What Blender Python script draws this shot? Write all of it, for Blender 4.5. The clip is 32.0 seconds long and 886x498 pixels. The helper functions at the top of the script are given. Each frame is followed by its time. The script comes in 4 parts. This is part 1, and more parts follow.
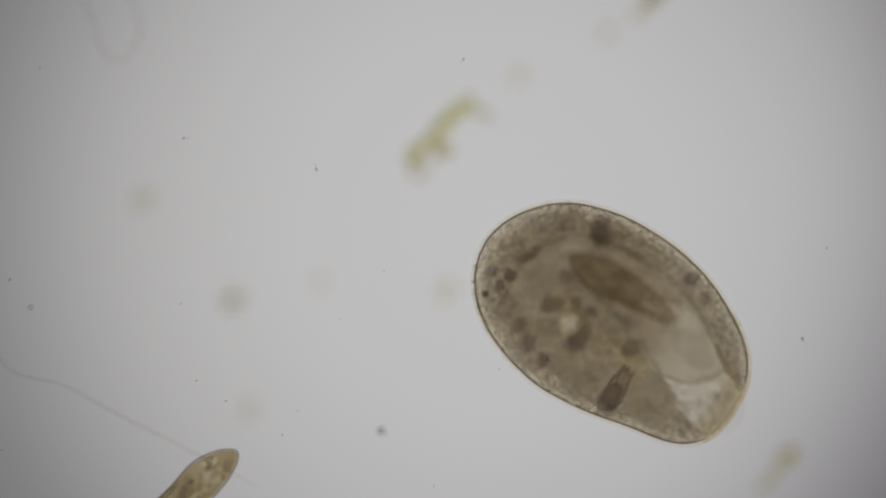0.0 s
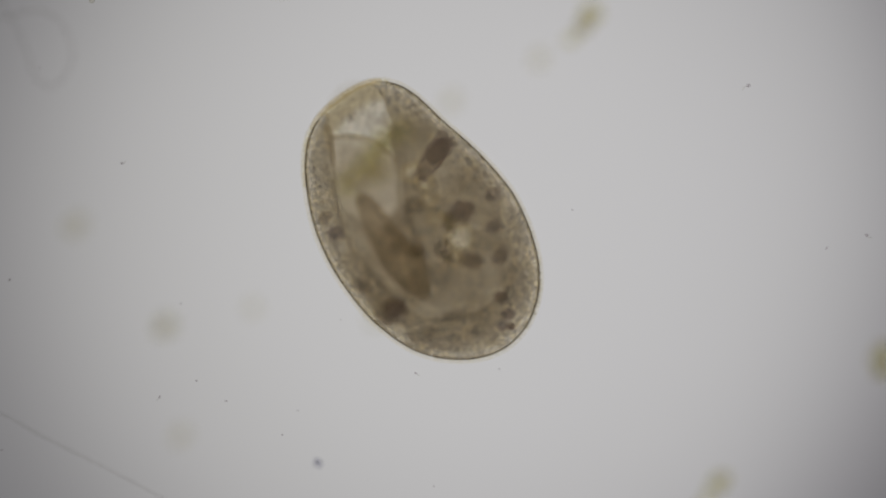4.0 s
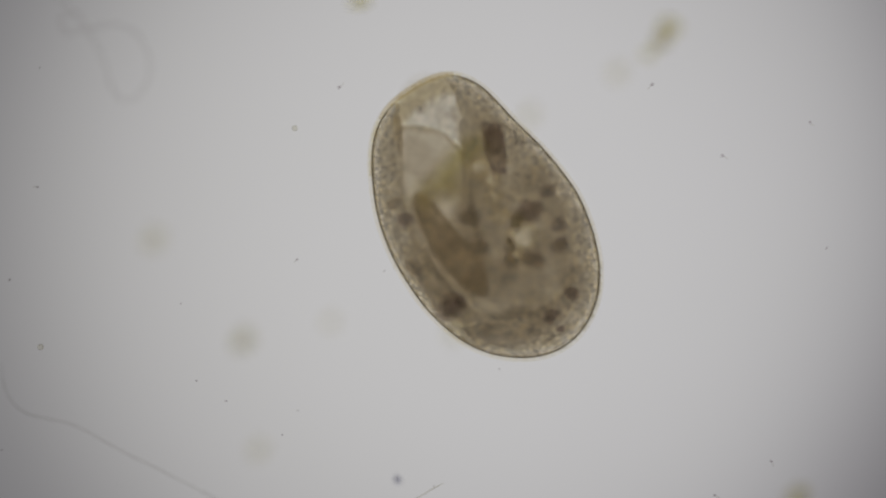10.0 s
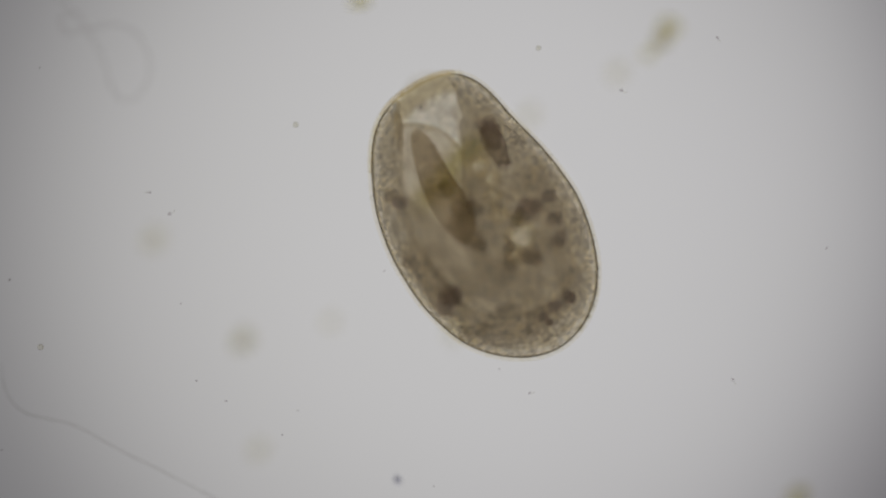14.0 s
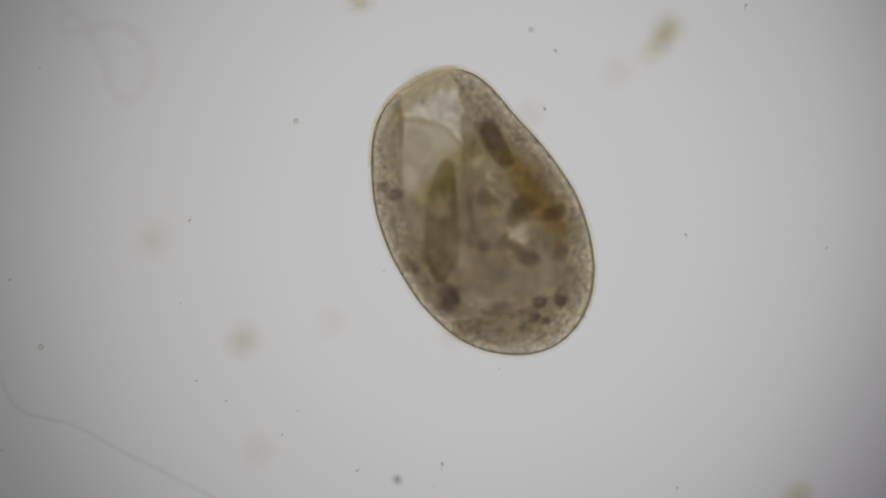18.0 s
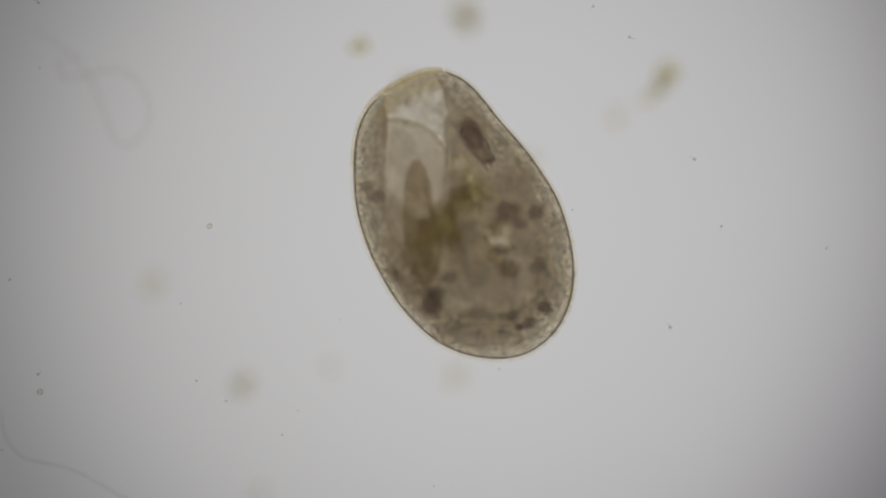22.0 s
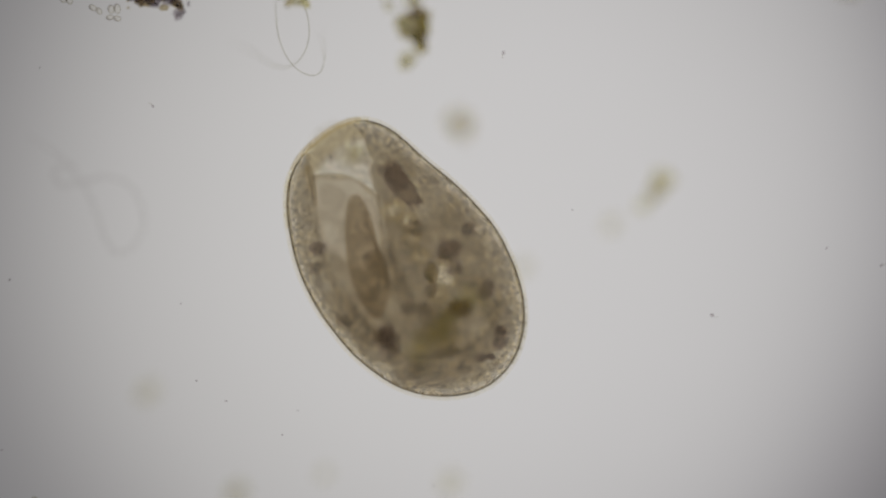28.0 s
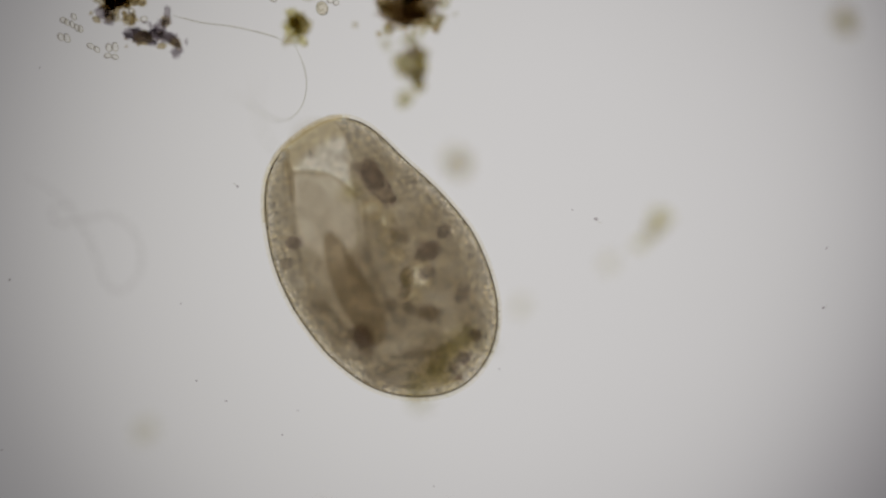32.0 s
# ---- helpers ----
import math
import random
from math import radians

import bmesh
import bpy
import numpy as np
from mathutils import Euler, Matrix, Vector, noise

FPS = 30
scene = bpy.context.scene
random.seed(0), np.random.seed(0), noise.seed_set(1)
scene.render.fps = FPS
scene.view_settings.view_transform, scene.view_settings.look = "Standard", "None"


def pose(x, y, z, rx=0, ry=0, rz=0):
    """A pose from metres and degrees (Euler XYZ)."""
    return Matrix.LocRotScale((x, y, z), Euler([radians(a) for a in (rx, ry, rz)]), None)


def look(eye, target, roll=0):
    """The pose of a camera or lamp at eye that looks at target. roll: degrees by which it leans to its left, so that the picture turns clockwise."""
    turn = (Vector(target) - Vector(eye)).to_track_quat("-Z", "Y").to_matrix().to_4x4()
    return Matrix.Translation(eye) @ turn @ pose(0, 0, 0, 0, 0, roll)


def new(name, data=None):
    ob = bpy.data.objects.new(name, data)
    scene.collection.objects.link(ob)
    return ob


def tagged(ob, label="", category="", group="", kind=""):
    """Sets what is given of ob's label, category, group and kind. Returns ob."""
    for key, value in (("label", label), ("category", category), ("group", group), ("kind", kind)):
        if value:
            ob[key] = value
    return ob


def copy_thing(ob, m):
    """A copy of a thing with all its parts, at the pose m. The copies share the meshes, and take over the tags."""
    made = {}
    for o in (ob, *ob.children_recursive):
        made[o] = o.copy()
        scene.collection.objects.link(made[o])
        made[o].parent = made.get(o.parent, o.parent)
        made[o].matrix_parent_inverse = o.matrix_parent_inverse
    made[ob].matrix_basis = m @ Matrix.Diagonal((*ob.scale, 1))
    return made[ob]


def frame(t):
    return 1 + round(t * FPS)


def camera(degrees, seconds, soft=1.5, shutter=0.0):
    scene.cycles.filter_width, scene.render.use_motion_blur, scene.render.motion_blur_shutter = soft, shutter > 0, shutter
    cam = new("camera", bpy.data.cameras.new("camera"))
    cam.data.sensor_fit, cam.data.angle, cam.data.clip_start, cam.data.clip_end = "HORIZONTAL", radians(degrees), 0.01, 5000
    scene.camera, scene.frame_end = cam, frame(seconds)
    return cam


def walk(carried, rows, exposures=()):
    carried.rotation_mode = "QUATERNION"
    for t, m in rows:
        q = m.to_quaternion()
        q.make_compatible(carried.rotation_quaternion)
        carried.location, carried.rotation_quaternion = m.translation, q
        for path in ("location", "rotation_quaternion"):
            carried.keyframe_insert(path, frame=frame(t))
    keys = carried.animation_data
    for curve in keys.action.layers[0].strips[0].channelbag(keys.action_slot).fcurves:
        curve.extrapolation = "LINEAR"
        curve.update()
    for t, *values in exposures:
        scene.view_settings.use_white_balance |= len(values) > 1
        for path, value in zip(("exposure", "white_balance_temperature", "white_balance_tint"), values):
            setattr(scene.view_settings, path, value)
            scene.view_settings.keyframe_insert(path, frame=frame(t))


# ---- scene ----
# A drop of pond water on a glass slide under a bright-field microscope: one large ciliate that
# has swallowed a smaller one, three free swimmers, algae, flocs, threads and dust.
# Places are given in graticule divisions of 1.4 micrometres, u to the right and v down from the
# corner of the field; heights in the same divisions above the plane of focus.
# The model is a thousand times natural size: 1 m stands for 1 mm of the slide (the ciliate is 0.7 mm long).
U = 1.0                  # metres of the model for one millimetre of the slide
K = 0.0014 * U           # one graticule division
MID_U, MID_V = 784, 441  # the optical axis
WORK = 4000              # working distance in divisions (5.6 mm)
END = 32.0

# ---- camera ----
cam = camera(2 * math.degrees(math.atan(784 / WORK)), END, soft=2.45)
cam.data.dof.use_dof = True
cam.data.dof.focus_distance = WORK * K
cam.data.dof.aperture_fstop = cam.data.lens * 0.001 / (0.2 * WORK * K)
eye = look((0, 0, WORK * K), (0, 0, 0))
walk(cam, [(0, eye), (END, eye)], [(0, -0.02, 6500, 10), (2, -0.02, 6500, 10), (6, 0.0, 6500, 10), (24, 0.0, 6500, 10), (24.5, 0.04, 6500, 10), (25, 0.09, 6510, 10), (28, 0.1, 6570, 10), (END, 0.12, 6610, 10)])
scene.cycles.transparent_max_bounces = 64


def place(u, v, h=0.0):
    """The point of the model at u, v of the field and height h."""
    f = (1 - h / WORK) * K
    return Vector(((u - MID_U) * f, (MID_V - v) * f, h * K))


# ---- light: the condenser's field lens below the slide ----
world = bpy.data.worlds.new("dark_room")
world.use_nodes = True
world.node_tree.nodes["Background"].inputs[0].default_value = (0.5, 0.52, 0.55, 1)
world.node_tree.nodes["Background"].inputs[1].default_value = 0.2
scene.world = world


def nodes_of(name):
    m = bpy.data.materials.new(name)
    m.use_nodes = True
    t = m.node_tree
    t.nodes.clear()
    out = t.nodes.new("ShaderNodeOutputMaterial")
    return m, t, out


def node(t, kind, links=(), **values):
    n = t.nodes.new(kind)
    for key, value in values.items():
        if key.startswith("i_"):
            k = key[2:]
            n.inputs[int(k) if k.isdigit() else k].default_value = value
        elif key == "operation":
            n.operation = value
        elif key == "blend_type":
            n.blend_type = value
        elif key == "data_type":
            n.data_type = value
        elif key == "feature":
            n.feature = value
    for socket, source in links:
        t.links.new(source, n.inputs[socket])
    return n


def ramp(t, source, stops):
    n = t.nodes.new("ShaderNodeValToRGB")
    e = n.color_ramp.elements
    while len(e) < len(stops):
        e.new(0.5)
    for el, (p, c) in zip(e, stops):
        el.position, el.color = p, (*c, 1)
    t.links.new(source, n.inputs[0])
    return n.outputs[0]


FIELD_H = -1900


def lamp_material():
    m, t, out = nodes_of("vignetted_condenser_light")
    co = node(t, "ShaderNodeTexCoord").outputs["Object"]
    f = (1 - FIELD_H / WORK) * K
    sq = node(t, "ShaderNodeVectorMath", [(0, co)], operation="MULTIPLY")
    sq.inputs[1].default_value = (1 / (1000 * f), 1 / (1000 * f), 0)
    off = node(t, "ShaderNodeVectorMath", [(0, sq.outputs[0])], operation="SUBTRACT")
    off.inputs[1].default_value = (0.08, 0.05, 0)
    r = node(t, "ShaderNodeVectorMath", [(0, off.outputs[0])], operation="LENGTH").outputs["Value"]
    # vignette painted into the emission: a radial ramp darkens the field outwards
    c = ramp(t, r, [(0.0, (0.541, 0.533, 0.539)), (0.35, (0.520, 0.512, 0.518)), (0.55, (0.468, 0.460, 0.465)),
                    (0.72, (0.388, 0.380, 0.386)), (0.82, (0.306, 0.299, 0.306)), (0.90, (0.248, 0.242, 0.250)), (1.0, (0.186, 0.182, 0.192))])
    # vignette painted further: darker towards the lower right, a shade warmer on the left
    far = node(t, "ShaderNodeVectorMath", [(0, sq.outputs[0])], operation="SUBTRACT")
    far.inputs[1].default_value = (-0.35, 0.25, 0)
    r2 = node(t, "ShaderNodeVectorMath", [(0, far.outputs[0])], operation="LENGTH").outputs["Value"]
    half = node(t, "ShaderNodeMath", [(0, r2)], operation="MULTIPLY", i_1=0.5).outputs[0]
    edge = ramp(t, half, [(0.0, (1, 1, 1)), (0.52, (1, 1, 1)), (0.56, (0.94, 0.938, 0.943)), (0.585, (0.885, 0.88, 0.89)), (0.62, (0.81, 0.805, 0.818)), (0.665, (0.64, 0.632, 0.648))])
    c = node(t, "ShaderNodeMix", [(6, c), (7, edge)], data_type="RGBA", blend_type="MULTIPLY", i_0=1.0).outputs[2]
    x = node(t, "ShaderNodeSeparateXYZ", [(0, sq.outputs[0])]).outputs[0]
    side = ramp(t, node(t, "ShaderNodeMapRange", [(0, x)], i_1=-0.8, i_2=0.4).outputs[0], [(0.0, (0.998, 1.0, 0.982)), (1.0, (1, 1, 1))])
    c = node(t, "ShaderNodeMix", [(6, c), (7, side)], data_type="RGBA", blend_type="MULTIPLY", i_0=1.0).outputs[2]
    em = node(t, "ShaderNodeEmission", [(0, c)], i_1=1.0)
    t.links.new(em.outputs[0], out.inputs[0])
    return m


# ---- materials: stained light passes through every part ----
def stain(name, thin, dense, coarse=40, fine=0, contrast=0.5, grain=0.5):
    """A clear medium that takes light away: thin and dense are what it lets through at each face,
    coarse and fine the sizes of its clouds and grains in divisions."""
    m, t, out = nodes_of(name)
    co = node(t, "ShaderNodeTexCoord").outputs["Object"]
    n1 = node(t, "ShaderNodeTexNoise", [("Vector", co)], i_Scale=1 / (coarse * K), i_Detail=3.0, i_Roughness=0.6).outputs["Fac"]
    fac = node(t, "ShaderNodeMapRange", [(0, n1)], i_1=0.5 - 0.35 * contrast, i_2=0.5 + 0.35 * contrast).outputs[0]
    if fine:
        n2 = node(t, "ShaderNodeTexNoise", [("Vector", co)], i_Scale=1 / (fine * K), i_Detail=2.0, i_Roughness=0.5).outputs["Fac"]
        f2 = node(t, "ShaderNodeMapRange", [(0, n2)], i_1=0.32, i_2=0.68).outputs[0]
        fac = node(t, "ShaderNodeMix", [(2, fac), (3, f2)], i_0=grain).outputs[0]
    c = node(t, "ShaderNodeMix", [(0, fac)], data_type="RGBA", i_6=(*dense, 1), i_7=(*thin, 1)).outputs[2]
    tr = node(t, "ShaderNodeBsdfTransparent", [(0, c)])
    t.links.new(tr.outputs[0], out.inputs[0])
    return m


def cobble(name, pale, gold, gap, size, coarse=70, weight=0.7, lo=0.25, hi=0.8):
    """Plasm packed with round granules: clear or golden inside, darker in the gaps between them."""
    m, t, out = nodes_of(name)
    co = node(t, "ShaderNodeTexCoord").outputs["Object"]
    cells = node(t, "ShaderNodeTexVoronoi", [("Vector", co)], i_Scale=1 / (size * K))
    d = node(t, "ShaderNodeMapRange", [(0, cells.outputs["Distance"])], i_1=lo, i_2=hi).outputs[0]
    n1 = node(t, "ShaderNodeTexNoise", [("Vector", co)], i_Scale=1 / (coarse * K), i_Detail=3.0, i_Roughness=0.6).outputs["Fac"]
    n = node(t, "ShaderNodeMapRange", [(0, n1)], i_1=0.32, i_2=0.68).outputs[0]
    fac = node(t, "ShaderNodeMix", [(2, n), (3, d)], i_0=weight).outputs[0]
    hue = node(t, "ShaderNodeSeparateColor", [(0, cells.outputs["Color"])]).outputs[0]
    c = node(t, "ShaderNodeMix", [(0, hue)], data_type="RGBA", i_6=(*pale, 1), i_7=(*gold, 1)).outputs[2]
    c = node(t, "ShaderNodeMix", [(0, fac), (6, c)], data_type="RGBA", i_7=(*gap, 1)).outputs[2]
    tr = node(t, "ShaderNodeBsdfTransparent", [(0, c)])
    t.links.new(tr.outputs[0], out.inputs[0])
    return m


M = {
    "slide": stain("slide_glass", (1, 1, 1), (0.992, 0.994, 0.99), 300, 20, 0.6, 0.3),
    "pellicle": stain("pellicle", (0.99, 0.985, 0.965), (0.965, 0.95, 0.91), 60, 9, 0.8, 0.5),
    "rim": stain("refraction_edge", (0.55, 0.50, 0.40), (0.38, 0.34, 0.27), 40, 6, 0.6, 0.4),
    "halo": stain("cilia_haze", (0.995, 0.988, 0.965), (0.965, 0.95, 0.90), 40, 6, 0.7, 0.5),
    "ecto": cobble("ectoplasm", (0.908, 0.880, 0.826), (0.925, 0.865, 0.725), (0.635, 0.610, 0.570), 8.5, 60, 0.66),
    "inner": cobble("granular_plasm", (1.0, 0.995, 0.98), (0.995, 0.98, 0.93), (0.885, 0.875, 0.862), 9.0, 45, 0.62),
    "foam": cobble("mouth_foam", (1.0, 0.995, 0.975), (1.0, 0.98, 0.92), (0.80, 0.787, 0.765), 12.0, 40, 0.7, 0.3, 0.95),
    "vacuole_grey": stain("grey_vacuole", (0.925, 0.911, 0.913), (0.835, 0.818, 0.832), 14, 5, 0.6, 0.4),
    "endo": stain("endoplasm", (0.989, 0.986, 0.979), (0.943, 0.937, 0.925), 62, 18, 0.6, 0.3),
    "membrane": stain("buccal_membrane", (0.880, 0.849, 0.790), (0.755, 0.721, 0.653), 34, 9, 0.6, 0.4),
    "fold": stain("fold", (0.925, 0.907, 0.872), (0.845, 0.82, 0.775), 30, 8, 0.6, 0.4),
    "vacuole": stain("food_vacuole", (0.898, 0.876, 0.872), (0.785, 0.760, 0.766), 16, 5, 0.7, 0.35),
    "vacuole_brown": stain("brown_vacuole", (0.905, 0.882, 0.857), (0.79, 0.762, 0.733), 16, 5, 0.6, 0.4),
    "vacuole_pale": stain("pale_vacuole", (0.948, 0.938, 0.926), (0.874, 0.861, 0.849), 14, 5, 0.6, 0.4),
    "vacuole_olive": stain("algal_vacuole", (0.912, 0.893, 0.832), (0.822, 0.798, 0.725), 14, 5, 0.6, 0.4),
    "lip": stain("lip_plasm", (0.97, 0.945, 0.875), (0.86, 0.832, 0.752), 40, 7, 0.6, 0.65),
    "skin": stain("paramecium_outline", (0.80, 0.775, 0.78), (0.66, 0.63, 0.64), 20, 6, 0.6, 0.4),
    "grain": stain("mineral", (0.80, 0.80, 0.84), (0.62, 0.62, 0.68), 8, 4, 0.7, 0.4),
    "soft_fold": stain("soft_fold", (0.965, 0.955, 0.935), (0.90, 0.885, 0.855), 26, 8, 0.6, 0.4),
    "food_mass": stain("food_mass", (0.98, 0.975, 0.961), (0.932, 0.923, 0.901), 44, 12, 0.5, 0.3),
    "tooth": stain("membranelle", (0.962, 0.953, 0.938), (0.89, 0.877, 0.855), 16, 0, 0.9),
    "gold_rim": stain("mouth_rim", (0.94, 0.905, 0.81), (0.86, 0.815, 0.70), 30, 6, 0.6, 0.4),
    "crystal": stain("crystal", (0.985, 0.981, 0.975), (0.885, 0.88, 0.875), 8, 0, 0.8),
    "clear": stain("clear_plasm", (1.0, 0.998, 0.985), (0.985, 0.975, 0.94), 10, 0, 0.8),
    "wall": stain("cell_wall", (0.86, 0.85, 0.79), (0.72, 0.71, 0.64), 6, 0, 0.8),
    "cloud": stain("plasm_cloud", (0.973, 0.967, 0.957), (0.908, 0.897, 0.882), 34, 10, 0.7, 0.4),
    "soft_skin": stain("swallowed_outline", (0.955, 0.94, 0.91), (0.89, 0.87, 0.835), 20, 6, 0.6, 0.4),
    "gold": cobble("swimming_plasm", (0.945, 0.91, 0.825), (0.91, 0.855, 0.70), (0.72, 0.655, 0.515), 12.0, 30, 0.6),
    "rind": stain("swimmer_rind", (0.915, 0.89, 0.82), (0.85, 0.82, 0.745), 14, 6, 0.6, 0.4),
    "straw": cobble("straw_plasm", (0.985, 0.955, 0.85), (0.955, 0.90, 0.70), (0.87, 0.795, 0.58), 13.0, 30, 0.62),
    "thin_rind": stain("thin_rind", (0.985, 0.97, 0.93), (0.955, 0.93, 0.87), 14, 6, 0.6, 0.4),
    "speckle": stain("plasm_speck", (0.985, 0.978, 0.965), (0.915, 0.90, 0.875), 12, 0, 1.0),
    "moss": stain("brown_alga", (0.90, 0.875, 0.77), (0.75, 0.715, 0.57), 24, 8, 0.7, 0.4),
    "fuzz": stain("mouth_fringe", (0.985, 0.975, 0.955), (0.935, 0.92, 0.89), 26, 5, 0.7, 0.5),
    "film": stain("mouth_film", (0.972, 0.962, 0.938), (0.925, 0.912, 0.884), 40, 8, 0.7, 0.5),
    "granule": stain("granule", (0.92, 0.905, 0.90), (0.80, 0.785, 0.785), 12, 0, 1.0),
    "prey": stain("paramecium_plasm", (0.928, 0.905, 0.864), (0.834, 0.808, 0.760), 30, 8, 0.7, 0.4),
    "prey_edge": stain("paramecium_edge", (0.95, 0.935, 0.91), (0.91, 0.89, 0.86), 20, 6, 0.6, 0.4),
    "algal_green": stain("fresh_green_alga", (0.915, 0.90, 0.70), (0.77, 0.75, 0.50), 26, 9, 0.7, 0.4),
    "olive": stain("green_alga", (0.93, 0.915, 0.78), (0.80, 0.775, 0.58), 30, 9, 0.7, 0.4),
    "brown": stain("brown_floc", (0.915, 0.88, 0.78), (0.70, 0.645, 0.515), 18, 6, 0.7, 0.5),
    "black": stain("dark_floc", (0.86, 0.84, 0.852), (0.615, 0.59, 0.605), 22, 7, 0.6, 0.45),
    "pale": stain("pale_floc", (0.983, 0.977, 0.945), (0.925, 0.917, 0.862), 24, 8, 0.7, 0.4),
    "tan": stain("tan_floc", (0.945, 0.938, 0.885), (0.845, 0.832, 0.752), 24, 8, 0.7, 0.4),
    "thread": stain("thread", (0.965, 0.965, 0.96), (0.91, 0.905, 0.90), 60, 12, 0.7, 0.4),
    "dust": stain("dust", (0.87, 0.85, 0.85), (0.72, 0.70, 0.71), 5, 0, 0.8),
}


# ---- mesh helpers ----
def part(name, bm, material, parent=None, label="", smooth=True):
    me = bpy.data.meshes.new(name)
    bm.to_mesh(me)
    bm.free()
    me.polygons.foreach_set("use_smooth", [smooth] * len(me.polygons))
    me.materials.append(M[material])
    ob = new(name, me)
    if parent:
        ob.parent = parent
    if label:
        tagged(ob, label)
    return ob


def share(name, mesh, parent, m, label=""):
    ob = new(name, mesh)
    ob.parent = parent
    ob.matrix_basis = m
    if label:
        tagged(ob, label)
    return ob


def lump(a, b, c, sub=2, rough=0.12, seed=0, taper=0.0, freq=1.3, frayed=0.0):
    """An uneven ellipsoid with half axes a, b, c in divisions; taper narrows it towards +x, frayed roughens its skin."""
    bm = bmesh.new()
    bmesh.ops.create_icosphere(bm, subdivisions=sub, radius=1.0)
    for v in bm.verts:
        n = v.co.normalized()
        f = 1 + rough * noise.noise(n * freq + Vector((seed * 3.7, seed * 1.9, 0)))
        if frayed:
            f += frayed * (noise.noise(n * 5 + Vector((seed, 0, 3))) + 0.6 * noise.noise(n * 11 + Vector((0, seed, 7))))
        w = 1 - taper * n.x
        v.co = Vector((n.x * a * f, n.y * b * f * w, n.z * c * f * w)) * K
    return bm


def chunk(a, b, c, sub=4, rough=0.3, seed=0, taper=0.26, shift=0.0):
    """A blocky angular mass, broader towards -x, with a rough skin."""
    bm = bmesh.new()
    bmesh.ops.create_icosphere(bm, subdivisions=sub, radius=1.0)
    for v in bm.verts:
        n = v.co.normalized()
        f = 1 + rough * noise.noise(n * 2.1 + Vector((seed * 3.7, 1.9, 0))) + 0.2 * noise.noise(n * 5)
        x, y, z = (math.copysign(abs(q) ** 0.72, q) for q in n)
        w = (1 - taper * x) * f
        v.co = Vector((x * a * 0.94 * f + shift, y * b * 0.86 * w, z * c * w)) * K
    return bm


def smooth_line(points, steps=8):
    p = [Vector(q) for q in points]
    p = [2 * p[0] - p[1]] + p + [2 * p[-1] - p[-2]]
    line = []
    for i in range(1, len(p) - 2):
        for k in range(steps):
            t = k / steps
            a, b, c, d = p[i - 1:i + 3]
            line.append(0.5 * (2 * b + (c - a) * t + (2 * a - 5 * b + 4 * c - d) * t * t + (3 * b - a - 3 * c + d) * t ** 3))
    return line + [p[-2]]


def tube(line, radius, sides=6, closed=False, flat=1.0, ends=0.4, taper=8):
    """A tube along points of the model; radius in divisions; ends: how far it narrows at its tips."""
    bm = bmesh.new()
    rings, n = [], len(line)
    for i, q in enumerate(line):
        a, b = line[i - 1 if closed else max(i - 1, 0)], line[(i + 1) % n if closed else min(i + 1, n - 1)]
        d = (b - a).normalized()
        side = d.cross(Vector((0, 0, 1))).normalized()
        up = side.cross(d)
        r = radius * K
        if not closed:
            r *= ends + (1 - ends) * min(1.0, taper * min(i, n - 1 - i) / n)
        rings.append([bm.verts.new(q + r * (side * math.cos(w) + flat * up * math.sin(w)))
                      for w in [2 * math.pi * k / sides for k in range(sides)]])
    for i in range(n if closed else n - 1):
        x, y = rings[i], rings[(i + 1) % n]
        for k in range(sides):
            bm.faces.new((x[k], x[(k + 1) % sides], y[(k + 1) % sides], y[k]))
    if not closed:
        bm.faces.new(rings[0][::-1])
        bm.faces.new(rings[-1])
    return bm


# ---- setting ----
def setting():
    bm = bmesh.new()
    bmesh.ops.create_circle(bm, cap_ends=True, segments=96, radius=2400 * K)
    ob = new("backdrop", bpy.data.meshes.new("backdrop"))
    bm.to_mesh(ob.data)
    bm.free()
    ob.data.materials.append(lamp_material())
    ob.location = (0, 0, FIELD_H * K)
    tagged(ob, "glowing grey-white field lens of the condenser, vignette painted into its glow", "backdrop", kind="structure")
    bm = bmesh.new()
    bmesh.ops.create_cube(bm, size=1.0)
    bmesh.ops.scale(bm, vec=(3600 * K, 2600 * K, 700 * K), verts=bm.verts)
    bmesh.ops.bevel(bm, geom=bm.edges[:], offset=30 * K, segments=2, affect="EDGES")
    ob = part("ground", bm, "slide", smooth=False)
    ob.location = (0, 0, (-360 - 350) * K)
    tagged(ob, "clear glass microscope slide under the water", "slide", kind="structure")


setting()

# ---- movement of the stage and of the big ciliate ----
STAGE = [(0, -18, -70), (0.1, -55, -72), (0.2, -77, -74), (0.3, -98, -75), (0.4, -117, -76), (0.5, -130, -77), (1, -130, -77),
         (2, -130, -81), (2.5, -131, -81), (3, -133, -59), (3.5, -136, -36), (4.5, -139, -18), (5.5, -141, -7), (6, -78, -4),
         (6.5, 0, 0), (20, 0, 1), (20.5, 0, 12), (21, 0, 15), (21.5, 0, 27), (22, -1, 80), (22.5, -2, 110), (23, -2, 133),
         (23.5, -2, 133), (24, -3, 148), (24.5, -5, 178), (25, -7, 204), (25.5, -7, 239), (26.3, -11, 268), (27.5, -11, 270),
         (29.5, -12, 270), (30, -13, 280), (30.5, -14, 310), (31, -15, 338), (32, -15, 338)]
